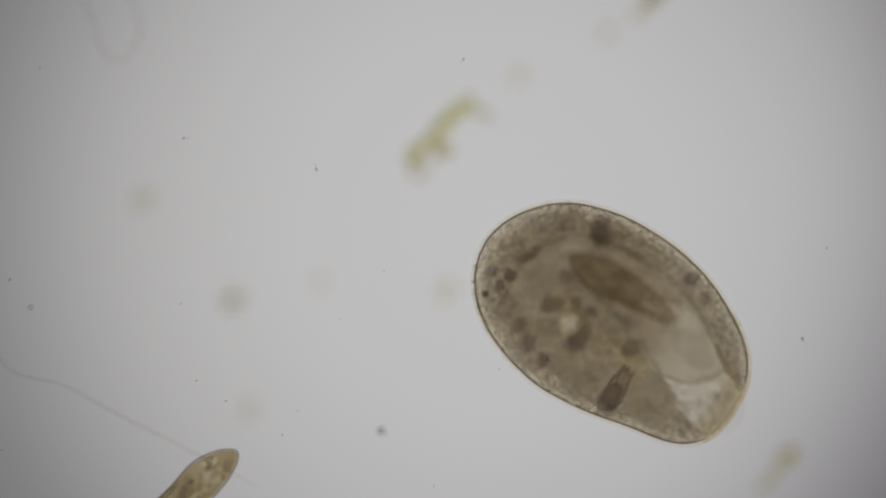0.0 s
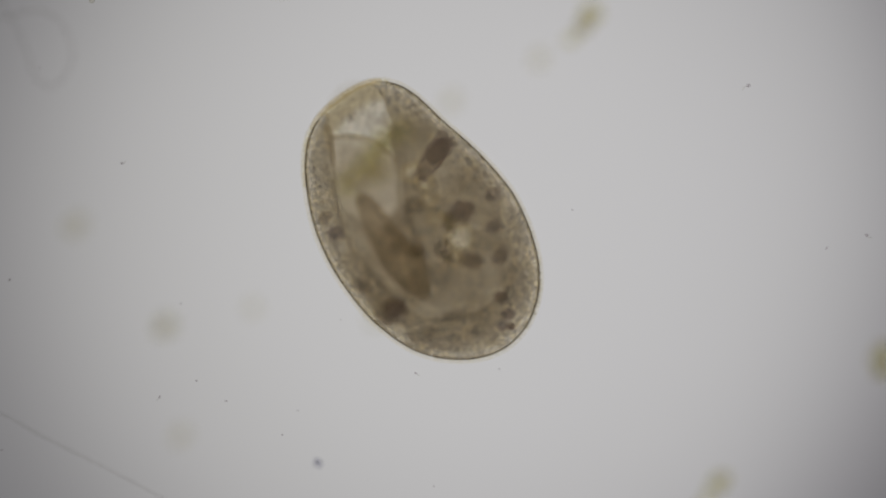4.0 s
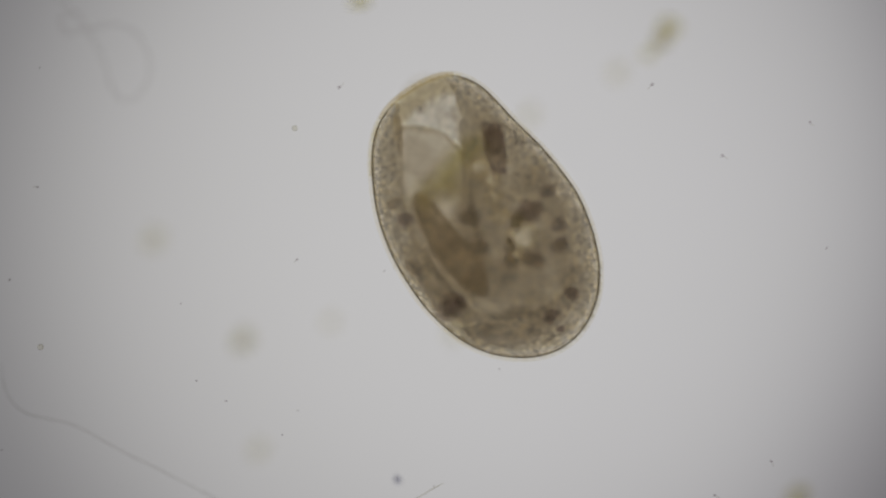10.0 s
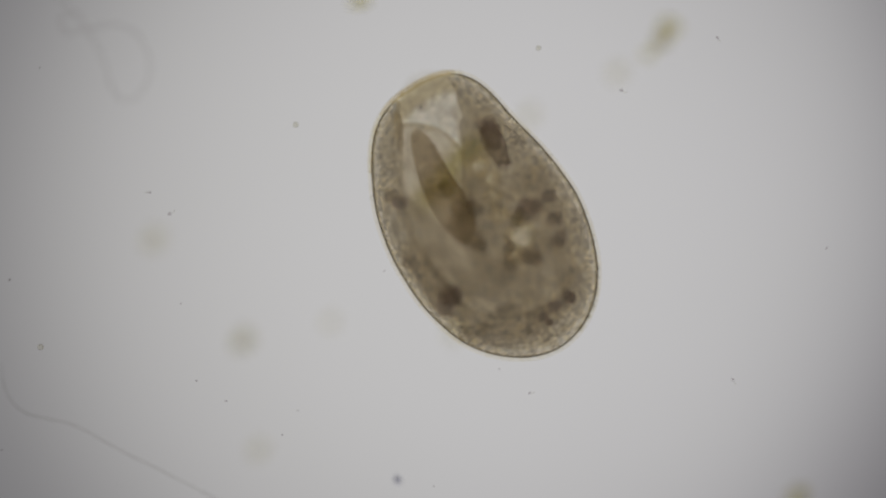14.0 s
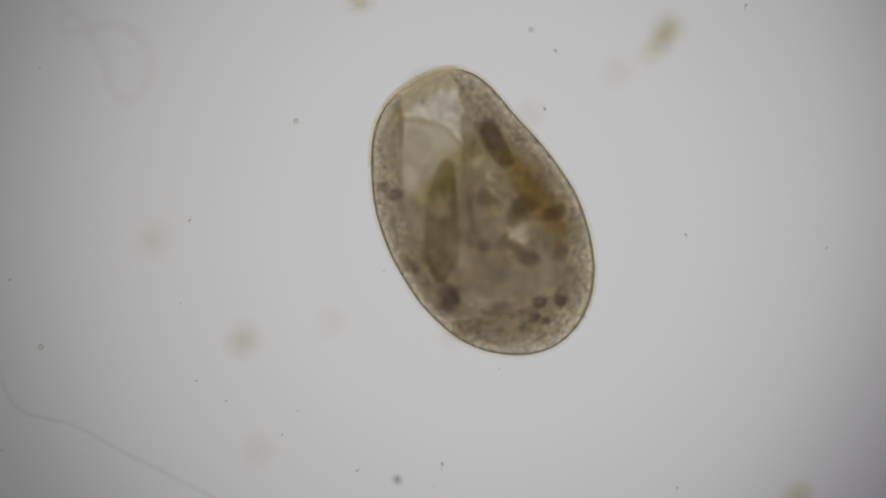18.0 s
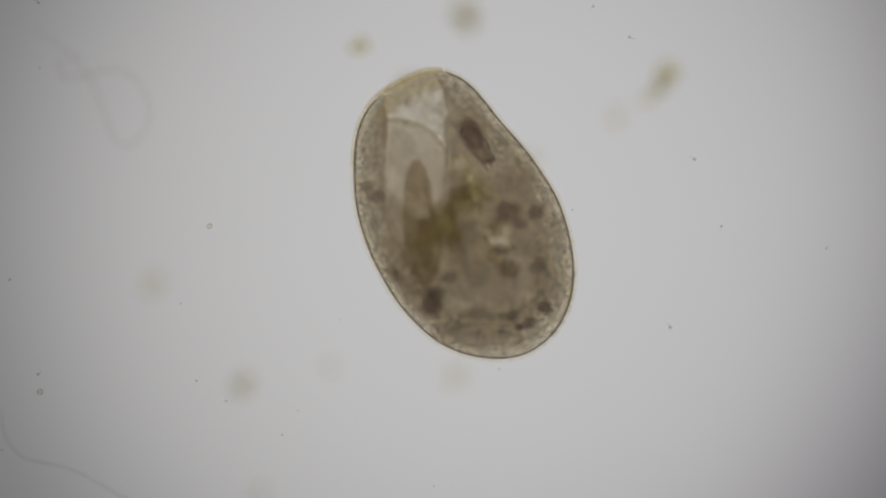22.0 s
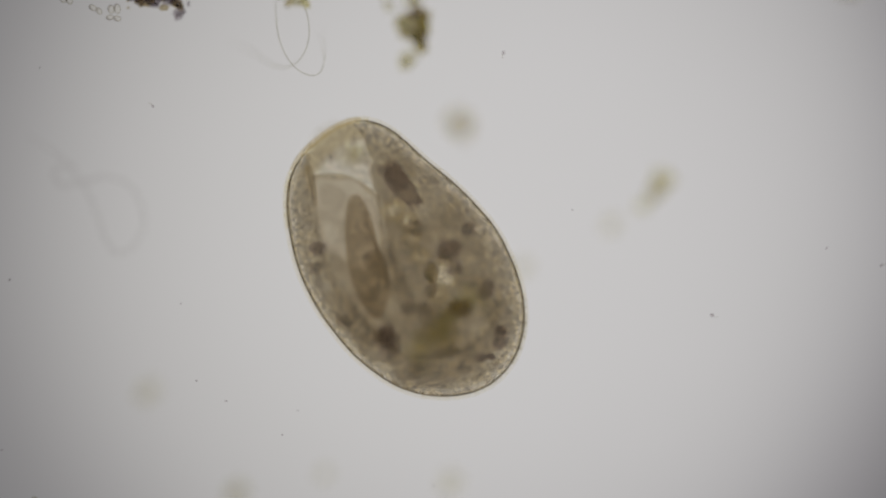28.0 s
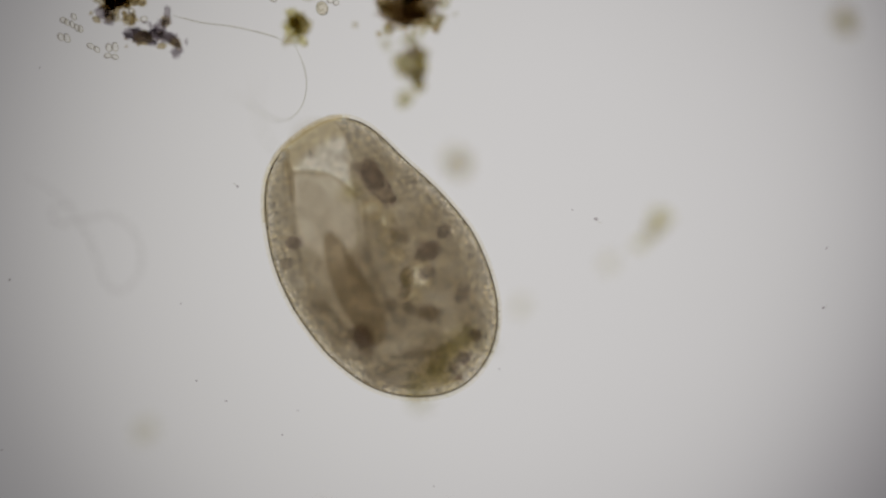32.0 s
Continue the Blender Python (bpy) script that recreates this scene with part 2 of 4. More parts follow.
# seconds, u, v, degrees clockwise from its pose at 9 s
CELL = [(0, 1080.1, 577.5, 152), (0.1, 1056.7, 571.1, 146.4), (0.2, 1042.2, 554.6, 132.8), (0.3, 1026.7, 535.1, 114.7),
        (0.4, 1007.2, 511.7, 99.5), (0.5, 981.8, 495.2, 85.4), (0.6, 957.3, 487.7, 69.8), (0.7, 936.8, 483.3, 53.2),
        (0.8, 925.3, 476.8, 38.1), (0.9, 912.8, 463.3, 23), (1, 899.4, 449.8, 10.9), (1.1, 888.1, 435.1, -0.4),
        (1.2, 869.9, 418.3, -9.2), (1.3, 851.6, 406.6, -13.9), (1.4, 825.4, 389.8, -17.2), (1.5, 811.2, 383.1, -18.9),
        (1.6, 798.9, 377.3, -19.3), (2, 773.9, 359.3, -14.7), (2.5, 764.1, 353.7, -11), (3, 761.2, 371.2, -8.7),
        (3.5, 756.7, 392.7, -7.4), (4.5, 739.6, 390.9, -5.1), (5.5, 722.6, 386, -2.8), (6, 783, 383.6, -1.9), (6.5, 860.6, 387.7, -2.5),
        (7, 860.2, 385.8, -2.3), (7.5, 858.2, 382.9, -1.7), (8, 856.1, 379.9, -0.8), (8.5, 854.1, 377, -0.8), (9, 852, 375, 0),
        (9.5, 855.5, 379.1, -1), (10, 861.9, 385.2, -2.9), (10.5, 863.4, 388.4, -3.9), (11, 862.8, 387.5, -3.1),
        (11.5, 862.8, 385.8, -2.6), (12, 862.9, 385.1, -2.4), (13, 861.9, 384.8, -2.1), (14, 859.9, 383.5, -1.8),
        (14.5, 858.1, 382.1, -1.7), (15.5, 855.5, 380.3, -1.3), (16.5, 853.9, 379, -0.8), (17, 854.2, 378.1, -0.7),
        (17.5, 857, 378.2, -0), (18, 856.8, 377.2, -0), (18.5, 853.7, 370.3, -0.9), (19, 849.5, 364.3, -1.2), (19.5, 846.5, 355.9, -0.7),
        (20, 841.4, 348.5, 0.2), (20.5, 836.4, 345.1, 0.4), (21, 831.3, 336.7, 1.3), (21.5, 828.4, 338.4, 2), (22, 823.5, 382.1, 1.5),
        (22.5, 812.6, 398.7, -5.3), (22.7, 803.6, 395.6, -8.6), (23, 787.7, 383.4, -12.2), (23.5, 784.9, 380.5, -12.4),
        (24, 784.1, 393.6, -12.4), (24.5, 777.5, 417.1, -12.2), (25, 768.9, 435.6, -11.4), (25.5, 758.9, 465.5, -11.2),
        (26.3, 745.7, 480.9, -10.3), (27.5, 726.6, 470, -8.8), (28, 720.1, 458.9, -7.8), (28.5, 713.4, 444.2, -7.3),
        (29, 703.8, 424.5, -6.9), (29.5, 696.5, 412.9, -5.9), (30, 691.2, 421.3, -5.3), (30.5, 689.4, 445.3, -5),
        (31, 684.7, 468.3, -4.8), (31.5, 679.2, 462, -5.2), (32, 676.8, 457.8, -5.5)]


def between(rows, t):
    """The values of the rows at t seconds, glided."""
    if t <= rows[0][0]:
        return rows[0][1:]
    for a, b in zip(rows, rows[1:]):
        if t <= b[0]:
            f = (t - a[0]) / (b[0] - a[0])
            return tuple(x + (y - x) * f for x, y in zip(a[1:], b[1:]))
    return rows[-1][1:]


def cell_pose(t):
    u, v, a = between(CELL, t)
    return Matrix.Translation(place(u, v)) @ Matrix.Rotation(radians(-a), 4, "Z")


def stage_rows(u, v, h=0.0, turn=0.0, drift=()):
    """Rows for a thing that rides on the stage; u, v is its place at 9 s; drift: rows of its own shift."""
    times = sorted({r[0] for r in STAGE} | {r[0] for r in drift})
    rows = []
    for t in times:
        du, dv = between(STAGE, t)
        if drift:
            eu, ev = between(drift, t)
            du, dv = du + eu, dv + ev
        rows.append((t, Matrix.Translation(place(u + du, v + dv, h)) @ Matrix.Rotation(radians(turn), 4, "Z")))
    return rows


MOVES = []  # things and their rows, keyed at the end of the file

# ---- the big ciliate ----
EGG = (209.5, -9.8, -9.0, -26.6, -40.8, 4.0, -1.2, -0.8, 7.5, -2.0, 1.3, -0.5, -0.7, 1.2, -1.1, 0.9, 1.0, -1.1, 0.6, -0.2, -0.5, 0.5, 0.1, -0.0, 0.1, -0.2, -0.0)
DEPTH = 130


def egg(w):
    """The body's radius, in divisions, in the direction w."""
    return EGG[0] + sum(EGG[2 * k - 1] * math.cos(k * w) + EGG[2 * k] * math.sin(k * w) for k in range(1, 14))


def reach(x, y):
    """0 at the body's middle, 1 at its edge."""
    return math.hypot(x, y) / egg(math.atan2(y, x))


def dome(x, y, edge=1.0):
    q = min(reach(x, y) / edge, 1.0)
    return DEPTH * (1 - q ** 2.4) ** 0.6


# gullet: middle u, v and half width along its way from the mouth, at 9 s
GULLET = [(757, 168, 46), (757, 205, 53), (760, 260, 55), (763, 320, 51), (770, 370, 42), (787, 430, 30), (808, 478, 16)]


def rel(u, v):
    """Body space from the field place that it has at 9 s."""
    return u - 852, 375 - v


def gullet(x, y):
    """Signed distance to the gullet's wall, below 0 inside it."""
    best = 1e9
    for (a, b, r), (c, d, s) in zip(GULLET, GULLET[1:]):
        (ax, ay), (bx, by) = rel(a, b), rel(c, d)
        ex, ey = bx - ax, by - ay
        t = max(0.0, min(1.0, ((x - ax) * ex + (y - ay) * ey) / (ex * ex + ey * ey)))
        best = min(best, math.hypot(x - ax - t * ex, y - ay - t * ey) - r - (s - r) * t)
    return best


def layer(inside, height, step=6.0, wall=lambda x, y: True):
    """Two skins, at +height and -height, over the region where inside(x, y) is below 0, closed along its edge."""
    bm = bmesh.new()
    n = int(330 / step)
    value = {(i, j): inside(i * step, j * step) for i in range(-n, n + 1) for j in range(-n, n + 1)}
    verts = {}

    def corner(i, j):
        if (i, j) in verts:
            return verts[i, j]
        x, y = i * step, j * step
        for _ in range(3 if value[i, j] > 0 else 0):
            f, e = inside(x, y), 0.5
            gx, gy = (inside(x + e, y) - f) / e, (inside(x, y + e) - f) / e
            g = max(gx * gx + gy * gy, 0.05)
            x, y = x - f * gx / g, y - f * gy / g
        h = height(x, y)
        verts[i, j] = tuple(bm.verts.new((x * K, y * K, s * h * K)) for s in (1, -1))
        return verts[i, j]
    for i in range(-n, n):
        for j in range(-n, n):
            ring = [(i, j), (i + 1, j), (i + 1, j + 1), (i, j + 1)]
            if sum(value[q] < 0 for q in ring) >= 2:
                c = [corner(*q) for q in ring]
                bm.faces.new([q[0] for q in c])
                bm.faces.new([q[1] for q in c[::-1]])
    twin = {top: low for top, low in verts.values()}
    for e in [e for e in bm.edges if len(e.link_faces) == 1 and e.verts[0] in twin and e.verts[1] in twin]:
        a, b = e.verts
        if wall(a.co.x / K, a.co.y / K):
            bm.faces.new((a, b, twin[b], twin[a]))
    return bm


def hull(scale=1.0, rings=14, sides=110):
    bm = bmesh.new()
    skins = []
    for s in (1, -1):
        grid = []
        for i in range(1, rings + (1 if s > 0 else 0)):
            q = math.sin(0.5 * math.pi * i / rings)
            row = []
            for k in range(sides):
                w = 2 * math.pi * k / sides
                r = egg(w) * q * scale
                x, y = r * math.cos(w), r * math.sin(w)
                row.append(bm.verts.new((x * K, y * K, s * dome(x, y, scale) * K)))
            grid.append(row)
        top = bm.verts.new((0, 0, s * DEPTH * K))
        skins.append((grid, top))
    (up, a), (low, b) = skins
    low.append(up[-1])
    for grid, top, flip in ((up, a, False), (low, b, True)):
        for k in range(sides):
            m = (k + 1) % sides
            f = [top, grid[0][k], grid[0][m]]
            bm.faces.new(f[::-1] if flip else f)
            for x, y in zip(grid, grid[1:]):
                f = [x[k], y[k], y[m], x[m]]
                bm.faces.new(f[::-1] if flip else f)
    return bm


def grains(count, q0, q1, size, seed):
    """Small eight-sided grains between two reaches of the body, joined."""
    rng = random.Random(seed)
    verts, faces = [], []
    for _ in range(count):
        w, q = rng.uniform(0, 2 * math.pi), rng.uniform(q0, q1)
        r = egg(w) * q
        x, y = r * math.cos(w), r * math.sin(w)
        h = dome(x, y) * rng.uniform(-0.3, 0.3)
        s = size * rng.uniform(0.5, 1.3)
        if gullet(x, y) < 6 and q < 0.84:
            continue
        k = len(verts)
        for d in ((1, 0, 0), (-1, 0, 0), (0, 1, 0), (0, -1, 0), (0, 0, 1), (0, 0, -1)):
            verts.append(((x + d[0] * s) * K, (y + d[1] * s * rng.uniform(0.7, 1.2)) * K, (h + d[2] * s) * K))
        faces += [(k + a, k + b, k + c) for a, b, c in ((0, 2, 4), (2, 1, 4), (1, 3, 4), (3, 0, 4), (2, 0, 5), (1, 2, 5), (3, 1, 5), (0, 3, 5))]
    return verts, faces


def stuff(name, verts, faces, material, parent, label=""):
    me = bpy.data.meshes.new(name)
    me.from_pydata(verts, [], faces)
    me.materials.append(M[material])
    ob = new(name, me)
    ob.parent = parent
    return tagged(ob, label, kind="stuff")


def outline(scale, count=220, h=0.0, a=0.0, b=2 * math.pi):
    pts = []
    for k in range(count):
        w = a + (b - a) * k / count
        r = egg(w) * scale
        pts.append(Vector((r * math.cos(w), r * math.sin(w), h)) * K)
    return pts


# food vacuoles: name, half axes, turn, height, material, and field places at some seconds
# (with a turn and a height of their own where these change)
VACUOLES = [
    ("food_vacuole", 32, 20, 20, -24, "vacuole", [(0, 1066, 412, 60), (1, 800, 582, 20), (2, 742, 515, 50), (3, 712, 530, 20), (6, 722, 540, 40), (7, 795, 542, 40), (9, 785, 530, 30), (11, 802, 546, 35), (12, 800, 542, 45), (14, 797, 530, 55), (17, 793, 528, 70), (19, 793, 522, 50), (21, 772, 488, 60), (23, 768, 546, 80), (24, 763, 556, 75), (25, 743, 592, 80), (28, 684, 602, 100), (29, 660, 562, 110), (30, 645, 560, 110), (31, 643, 612, 110), (32, 640, 600, 110)]),
    ("food_vacuole", 47, 19, -80, 11, "vacuole", [(0, 1090, 686, -151), (1, 950, 352, -141), (2, 780, 245, -142), (3, 775, 262, -137), (6, 806, 272, -122), (7, 881, 275, -115), (9, 874, 262, -98), (11, 877, 267, -73), (12, 878, 263, -70), (14, 877, 258, -67), (17, 874, 256, -61), (19, 870, 247, -59), (21, 853, 213, -52), (23, 778, 255, -60), (24, 770, 263, -55), (25, 757, 313, -59), (28, 713, 331, -61), (29, 696, 300, -58), (30, 685, 294, -59), (31, 677, 334, -58), (32, 670, 328, -61)]),
    ("food_vacuole", 16, 13, 0, 5, "vacuole_grey", [(0, 1222, 495), (1, 735, 420), (2, 620, 401), (3, 606, 399), (6, 633, 390), (7, 715, 390), (9, 709, 376), (11, 717, 382), (12, 714, 369), (14, 708, 359), (17, 699, 349), (19, 690, 336), (21, 675, 304), (23, 624, 388), (24, 620, 400), (25, 607, 445), (28, 563, 440), (29, 546, 408), (30, 536, 402), (31, 528, 440), (32, 521, 430)]),
    ("food_vacuole", 14, 11, 30, 5, "vacuole_pale", [(0, 1248, 527), (1, 735, 376), (2, 595, 362), (3, 587, 370), (6, 612, 365), (7, 692, 364), (9, 692, 346), (12, 694, 352), (14, 692, 347), (17, 675, 336), (19, 670, 323), (21, 655, 291), (23, 608, 372), (25, 592, 430), (28, 560, 475), (29, 540, 441), (30, 530, 436), (31, 518, 480), (32, 509, 467)]),
    ("food_vacuole", 26, 20, 10, -30, "vacuole", [(0, 1023, 608), (1, 964, 460), (2, 834, 335), (3, 826, 350), (6, 855, 366), (7, 932, 368), (9, 930, 362), (11, 945, 375), (12, 947, 373), (14, 940, 366), (17, 930, 360), (19, 920, 349), (21, 908, 326), (23, 860, 356), (24, 848, 368), (25, 838, 408), (28, 795, 442), (29, 783, 411), (30, 772, 408), (31, 763, 460), (32, 757, 444)]),
    ("algal_vacuole", 12, 17, 0, -30, "vacuole_olive", [(0, 1040, 581), (1, 935, 475), (2, 820, 356), (3, 806, 370), (6, 830, 383), (7, 912, 384), (9, 905, 380), (11, 922, 390), (12, 923, 388), (14, 918, 385), (17, 905, 378), (19, 912, 376), (21, 893, 357), (23, 840, 396), (24, 833, 409), (25, 813, 452), (28, 763, 482, 0, 4), (29, 743, 452, 0, 4), (30, 738, 452, 0, 4), (31, 728, 500, 0, 4), (32, 720, 491, 0, 4)]),
    ("food_vacuole", 16, 14, 0, -14, "vacuole_grey", [(0, 918, 577), (1, 1032, 510), (2, 920, 349), (3, 892, 373), (6, 905, 402), (7, 982, 396), (9, 980, 394), (11, 990, 397), (12, 988, 394), (14, 983, 388), (17, 972, 381), (19, 968, 360), (21, 948, 316), (23, 877, 410, 0, 0), (24, 873, 418, 0, 0), (25, 856, 453, 0, 0), (28, 805, 474, 0, 4), (29, 788, 444, 0, 4), (30, 776, 442, 0, 4), (31, 766, 490, 0, 4), (32, 757, 482, 0, 4)]),
    ("food_vacuole", 17, 14, 40, -16, "vacuole_grey", [(0, 935, 612), (1, 1020, 548), (2, 925, 396), (3, 902, 426), (6, 915, 452), (7, 985, 448), (9, 976, 434), (11, 1000, 428), (12, 999, 426), (14, 992, 421), (17, 993, 438), (19, 985, 440), (21, 965, 425), (23, 938, 437), (24, 935, 447), (25, 918, 487), (28, 863, 513), (29, 845, 485), (30, 834, 481), (31, 828, 531), (32, 820, 521)]),
    ("food_vacuole", 23, 17, -15, -26, "vacuole_brown", [(0, 978, 540), (1, 953, 545), (2, 872, 416), (3, 850, 437), (6, 870, 460), (7, 945, 464), (9, 934, 456), (11, 950, 458), (12, 952, 455), (14, 945, 456), (17, 940, 455), (19, 930, 446), (21, 908, 430), (23, 885, 456), (24, 880, 469), (25, 863, 513), (28, 815, 546), (29, 790, 513), (30, 778, 513), (31, 770, 562), (32, 759, 555)]),
    ("food_vacuole", 13, 12, 0, 6, "vacuole", [(0, 903, 488), (1, 980, 626), (2, 918, 478), (3, 898, 503), (6, 913, 519), (7, 992, 519), (9, 990, 518), (11, 1015, 520), (12, 1012, 523), (14, 1007, 526), (17, 993, 530), (19, 987, 518), (21, 967, 498), (23, 965, 509), (24, 962, 521), (25, 940, 567), (28, 886, 587), (29, 868, 555), (30, 853, 554), (31, 843, 604), (32, 841, 593)]),
    ("food_vacuole", 15, 11, 10, 2, "vacuole_grey", [(0, 870, 482), (1, 998, 660), (2, 940, 506), (3, 918, 531), (6, 916, 556), (7, 980, 562), (9, 950, 558), (11, 990, 550), (12, 992, 548), (14, 982, 542), (17, 965, 533), (19, 945, 521), (21, 937, 522), (23, 947, 540), (24, 945, 546), (25, 922, 602), (28, 884, 608), (29, 860, 584), (30, 834, 586), (31, 830, 636), (32, 820, 634)]),
    ("food_vacuole", 10, 9, 0, 4, "vacuole_grey", [(0, 885, 505), (1, 972, 655), (7, 995, 582), (9, 960, 566), (11, 970, 564), (12, 967, 560), (14, 962, 560), (17, 940, 562), (19, 950, 547), (23, 905, 535), (25, 880, 598), (28, 850, 632), (29, 838, 613), (32, 802, 652)]),
    ("food_vacuole", 8, 7, 0, 4, "vacuole", [(0, 858, 520), (1, 1008, 645), (7, 1000, 590), (9, 978, 580), (11, 988, 583), (12, 981, 579), (14, 972, 570), (17, 965, 566), (19, 962, 552), (23, 925, 555), (25, 905, 612), (28, 868, 631), (29, 848, 600), (32, 812, 668)]),
    ("algal_vacuole", 13, 10, 60, 12, "vacuole_pale", [(0, 1018, 538), (1, 910, 495), (2, 808, 397), (3, 790, 416), (6, 816, 438), (9, 885, 420), (11, 905, 446), (13, 903, 442), (17, 885, 436), (19, 880, 416), (21, 884, 400), (23, 846, 440), (24, 838, 450), (25, 820, 494), (28, 762, 513), (29, 742, 482), (30, 728, 478), (32, 716, 515)]),
    ("algal_vacuole", 13, 9, -50, 12, "vacuole_pale", [(0, 1043, 550), (1, 918, 525), (2, 828, 424), (3, 806, 430), (6, 822, 455), (9, 888, 444), (11, 908, 475), (13, 904, 474), (17, 908, 440), (19, 903, 422), (21, 912, 402), (24, 815, 432), (29, 735, 520), (32, 725, 545)]),
    ("food_vacuole", 22, 16, 0, -15, "vacuole_pale", [(0, 1122, 617), (1, 890, 395), (3, 742, 337), (7, 845, 372), (9, 826, 374), (12, 834, 380), (17, 850, 350), (21, 838, 310), (23, 748, 336), (24, 740, 347), (25, 722, 390), (28, 736, 404), (29, 722, 374), (30, 718, 372), (31, 712, 424), (32, 705, 416)]),
    ("food_vacuole", 15, 13, 0, -5, "vacuole_pale", [(0, 1000, 490), (1, 870, 500), (6, 772, 433), (7, 846, 432), (9, 842, 430), (12, 850, 435), (19, 856, 430), (21, 832, 438), (23.5, 738, 505), (28, 722, 546), (29, 704, 512), (30, 686, 515), (31, 677, 562), (32, 690, 540)]),
    ("food_vacuole", 16, 13, 20, -8, "vacuole_grey", [(0, 960, 640), (1, 1015, 420), (3, 885, 318), (6, 900, 339), (7, 975, 339), (9, 966, 336), (12, 966, 332), (17, 985, 372), (21, 960, 335), (23, 905, 335), (25, 885, 375), (28, 830, 405), (32, 785, 410)]),
    ("food_vacuole", 26, 10, 8, -20, "vacuole_pale", [(0, 940, 450), (1, 900, 625), (9, 900, 546), (13, 905, 548), (23.5, 850, 540), (28, 790, 625), (29, 780, 600), (32, 735, 625)]),
    ("algal_vacuole", 44, 34, 60, -56, "food_mass", [(0, 1170, 592), (1, 866, 378), (2, 662, 240), (3, 676, 238), (6, 735, 330), (7, 805, 335), (9, 815, 322), (12, 807, 324), (14, 812, 338), (17, 803, 325), (19, 812, 318), (21, 830, 322), (23, 800, 472), (24, 790, 488), (25, 783, 532), (28, 778, 592), (29, 762, 612), (30, 785, 592), (31, 772, 642), (32, 765, 630)]),
    ("food_vacuole", 20, 12, -35, -20, "vacuole_pale", [(0, 1100, 490), (1, 800, 540), (9, 720, 460), (13, 728, 465), (23.5, 690, 515), (25, 672, 562), (28, 608, 568), (29, 585, 525), (30, 572, 515), (32, 560, 545)]),
]


SAP = ((916, 410, 27), (840, 286, 19), (861, 308, 17), (865, 340, 15), (874, 372, 15), (900, 446, 13))  # clear sap between the crystals: u, v and size


def ciliate():
    body = tagged(new("ciliate"), "large translucent brown egg-shaped ciliate full of dark food vacuoles", "ciliate")
    part("pellicle", hull(), "pellicle", body, "clear yellowish outer skin")
    # dark tube stands in for the line that refraction draws round the skin
    part("refraction_edge", tube(outline(1.0, 220, 0.0, 2.2, 1.82 + 2 * math.pi), 1.7, 6, False, 4.0, 0.3, 60), "rim", body, "thin dark outline of the skin, a tube in place of refraction")
    # yellowish tube for the cilia and, as painted colour, the glow outside the outline
    part("cilia_halo", tube(outline(1.008), 6.5, 6, True, 1.6), "halo", body, "soft yellowish fringe of beating cilia, with the painted glow round the outline")
    part("mouth_rim", tube(outline(0.999, 60, 0.0, 1.74, 2.26), 2.0, 6, False, 2.0), "gold_rim", body, "golden swollen rim of the mouth")
    for g, k in ((1.012, 5.0), (1.022, 4.0)):
        part("mouth_fringe", tube(outline(g, 60, 0.0, 1.75, 2.36), k, 6, False, 1.4), "fuzz", body, "soft fringe of long cilia at the mouth")
    wob = lambda x, y: 7 * noise.noise(Vector((x * 0.03, y * 0.03, 2.0))) + 3 * noise.noise(Vector((x * 0.09, y * 0.09, 5.0)))

    def clear(x, y):
        """Signed distance to the patches of clear sap between the crystals."""
        best = 1e9
        for u, v, q in SAP:
            cx, cy = rel(u, v)
            best = min(best, math.hypot(x - cx, y - cy) - q + 5 * noise.noise(Vector((x * 0.07, y * 0.07, 9.0))))
        return best
    def lift(x, y):
        """The outer plasm lies close to the plane of the rim at the edge and domes up inside."""
        q = max(0.0, min(1.0, (0.86 - reach(x, y)) / 0.3))
        return dome(x, y, 1.0) * (0.28 + 0.5 * q * q * (3 - 2 * q))
    part("ectoplasm", layer(lambda x, y: max((reach(x, y) - 0.9915) * 210, 4 - gullet(x, y), -6 - clear(x, y)), lift, 5.0, lambda x, y: 115 < y < 180 or (reach(x, y) > 0.93 and gullet(x, y) > 12)), "ecto", body, "grainy greyish outer plasm")
    for edge, near, seed in ((0.97, -4, 2.0), (0.95, -1, 32.0), (0.915, 2, 12.0), (0.87, 5, 42.0), (0.80, 9, 22.0)):
        part("endoplasm", layer(lambda x, y: max((reach(x, y) - edge) * 210 + 1.4 * wob(x + seed, y), near - gullet(x, y) - max(0.0, 40 - y) * 0.8 + wob(x, y + seed)), lambda x, y: (0.5 + 0.3 * edge) * dome(x, y, 1.0), 6.0, lambda x, y: False), "endo", body, "cloudy brown inner plasm")
    for q, h in ((0.88, 0.9), (0.83, 1.0)):
        part("lip", layer(lambda x, y: max((reach(x, y) - 0.996) * 210, (q - reach(x, y)) * 210 + wob(x, y), gullet(x, y) - 9), lambda x, y: h * dome(x, y, 1.0), 5.0, lambda x, y: False), "lip" if q > 0.85 else "film", body, "pale grainy rim of the mouth")
    part("mouth_film", layer(lambda x, y: gullet(x, y) - 5, lambda x, y: 60.0, 6.0, lambda x, y: False), "film", body, "thin clear film over the mouth")
    part("gullet_lining", layer(lambda x, y: max(gullet(x, y) - 5, y - 170 + 50 * (max(x + 146, 0) / 109) ** 3), lambda x, y: 26.0 + 60 * max(0.0, min(1.0, (90 - y) / 150)) + 12 * noise.noise(Vector((x * 0.03, y * 0.03, 4.0))), 5.0, lambda x, y: False), "membrane", body, "pale lining of the gullet")
    verts, faces = [], []
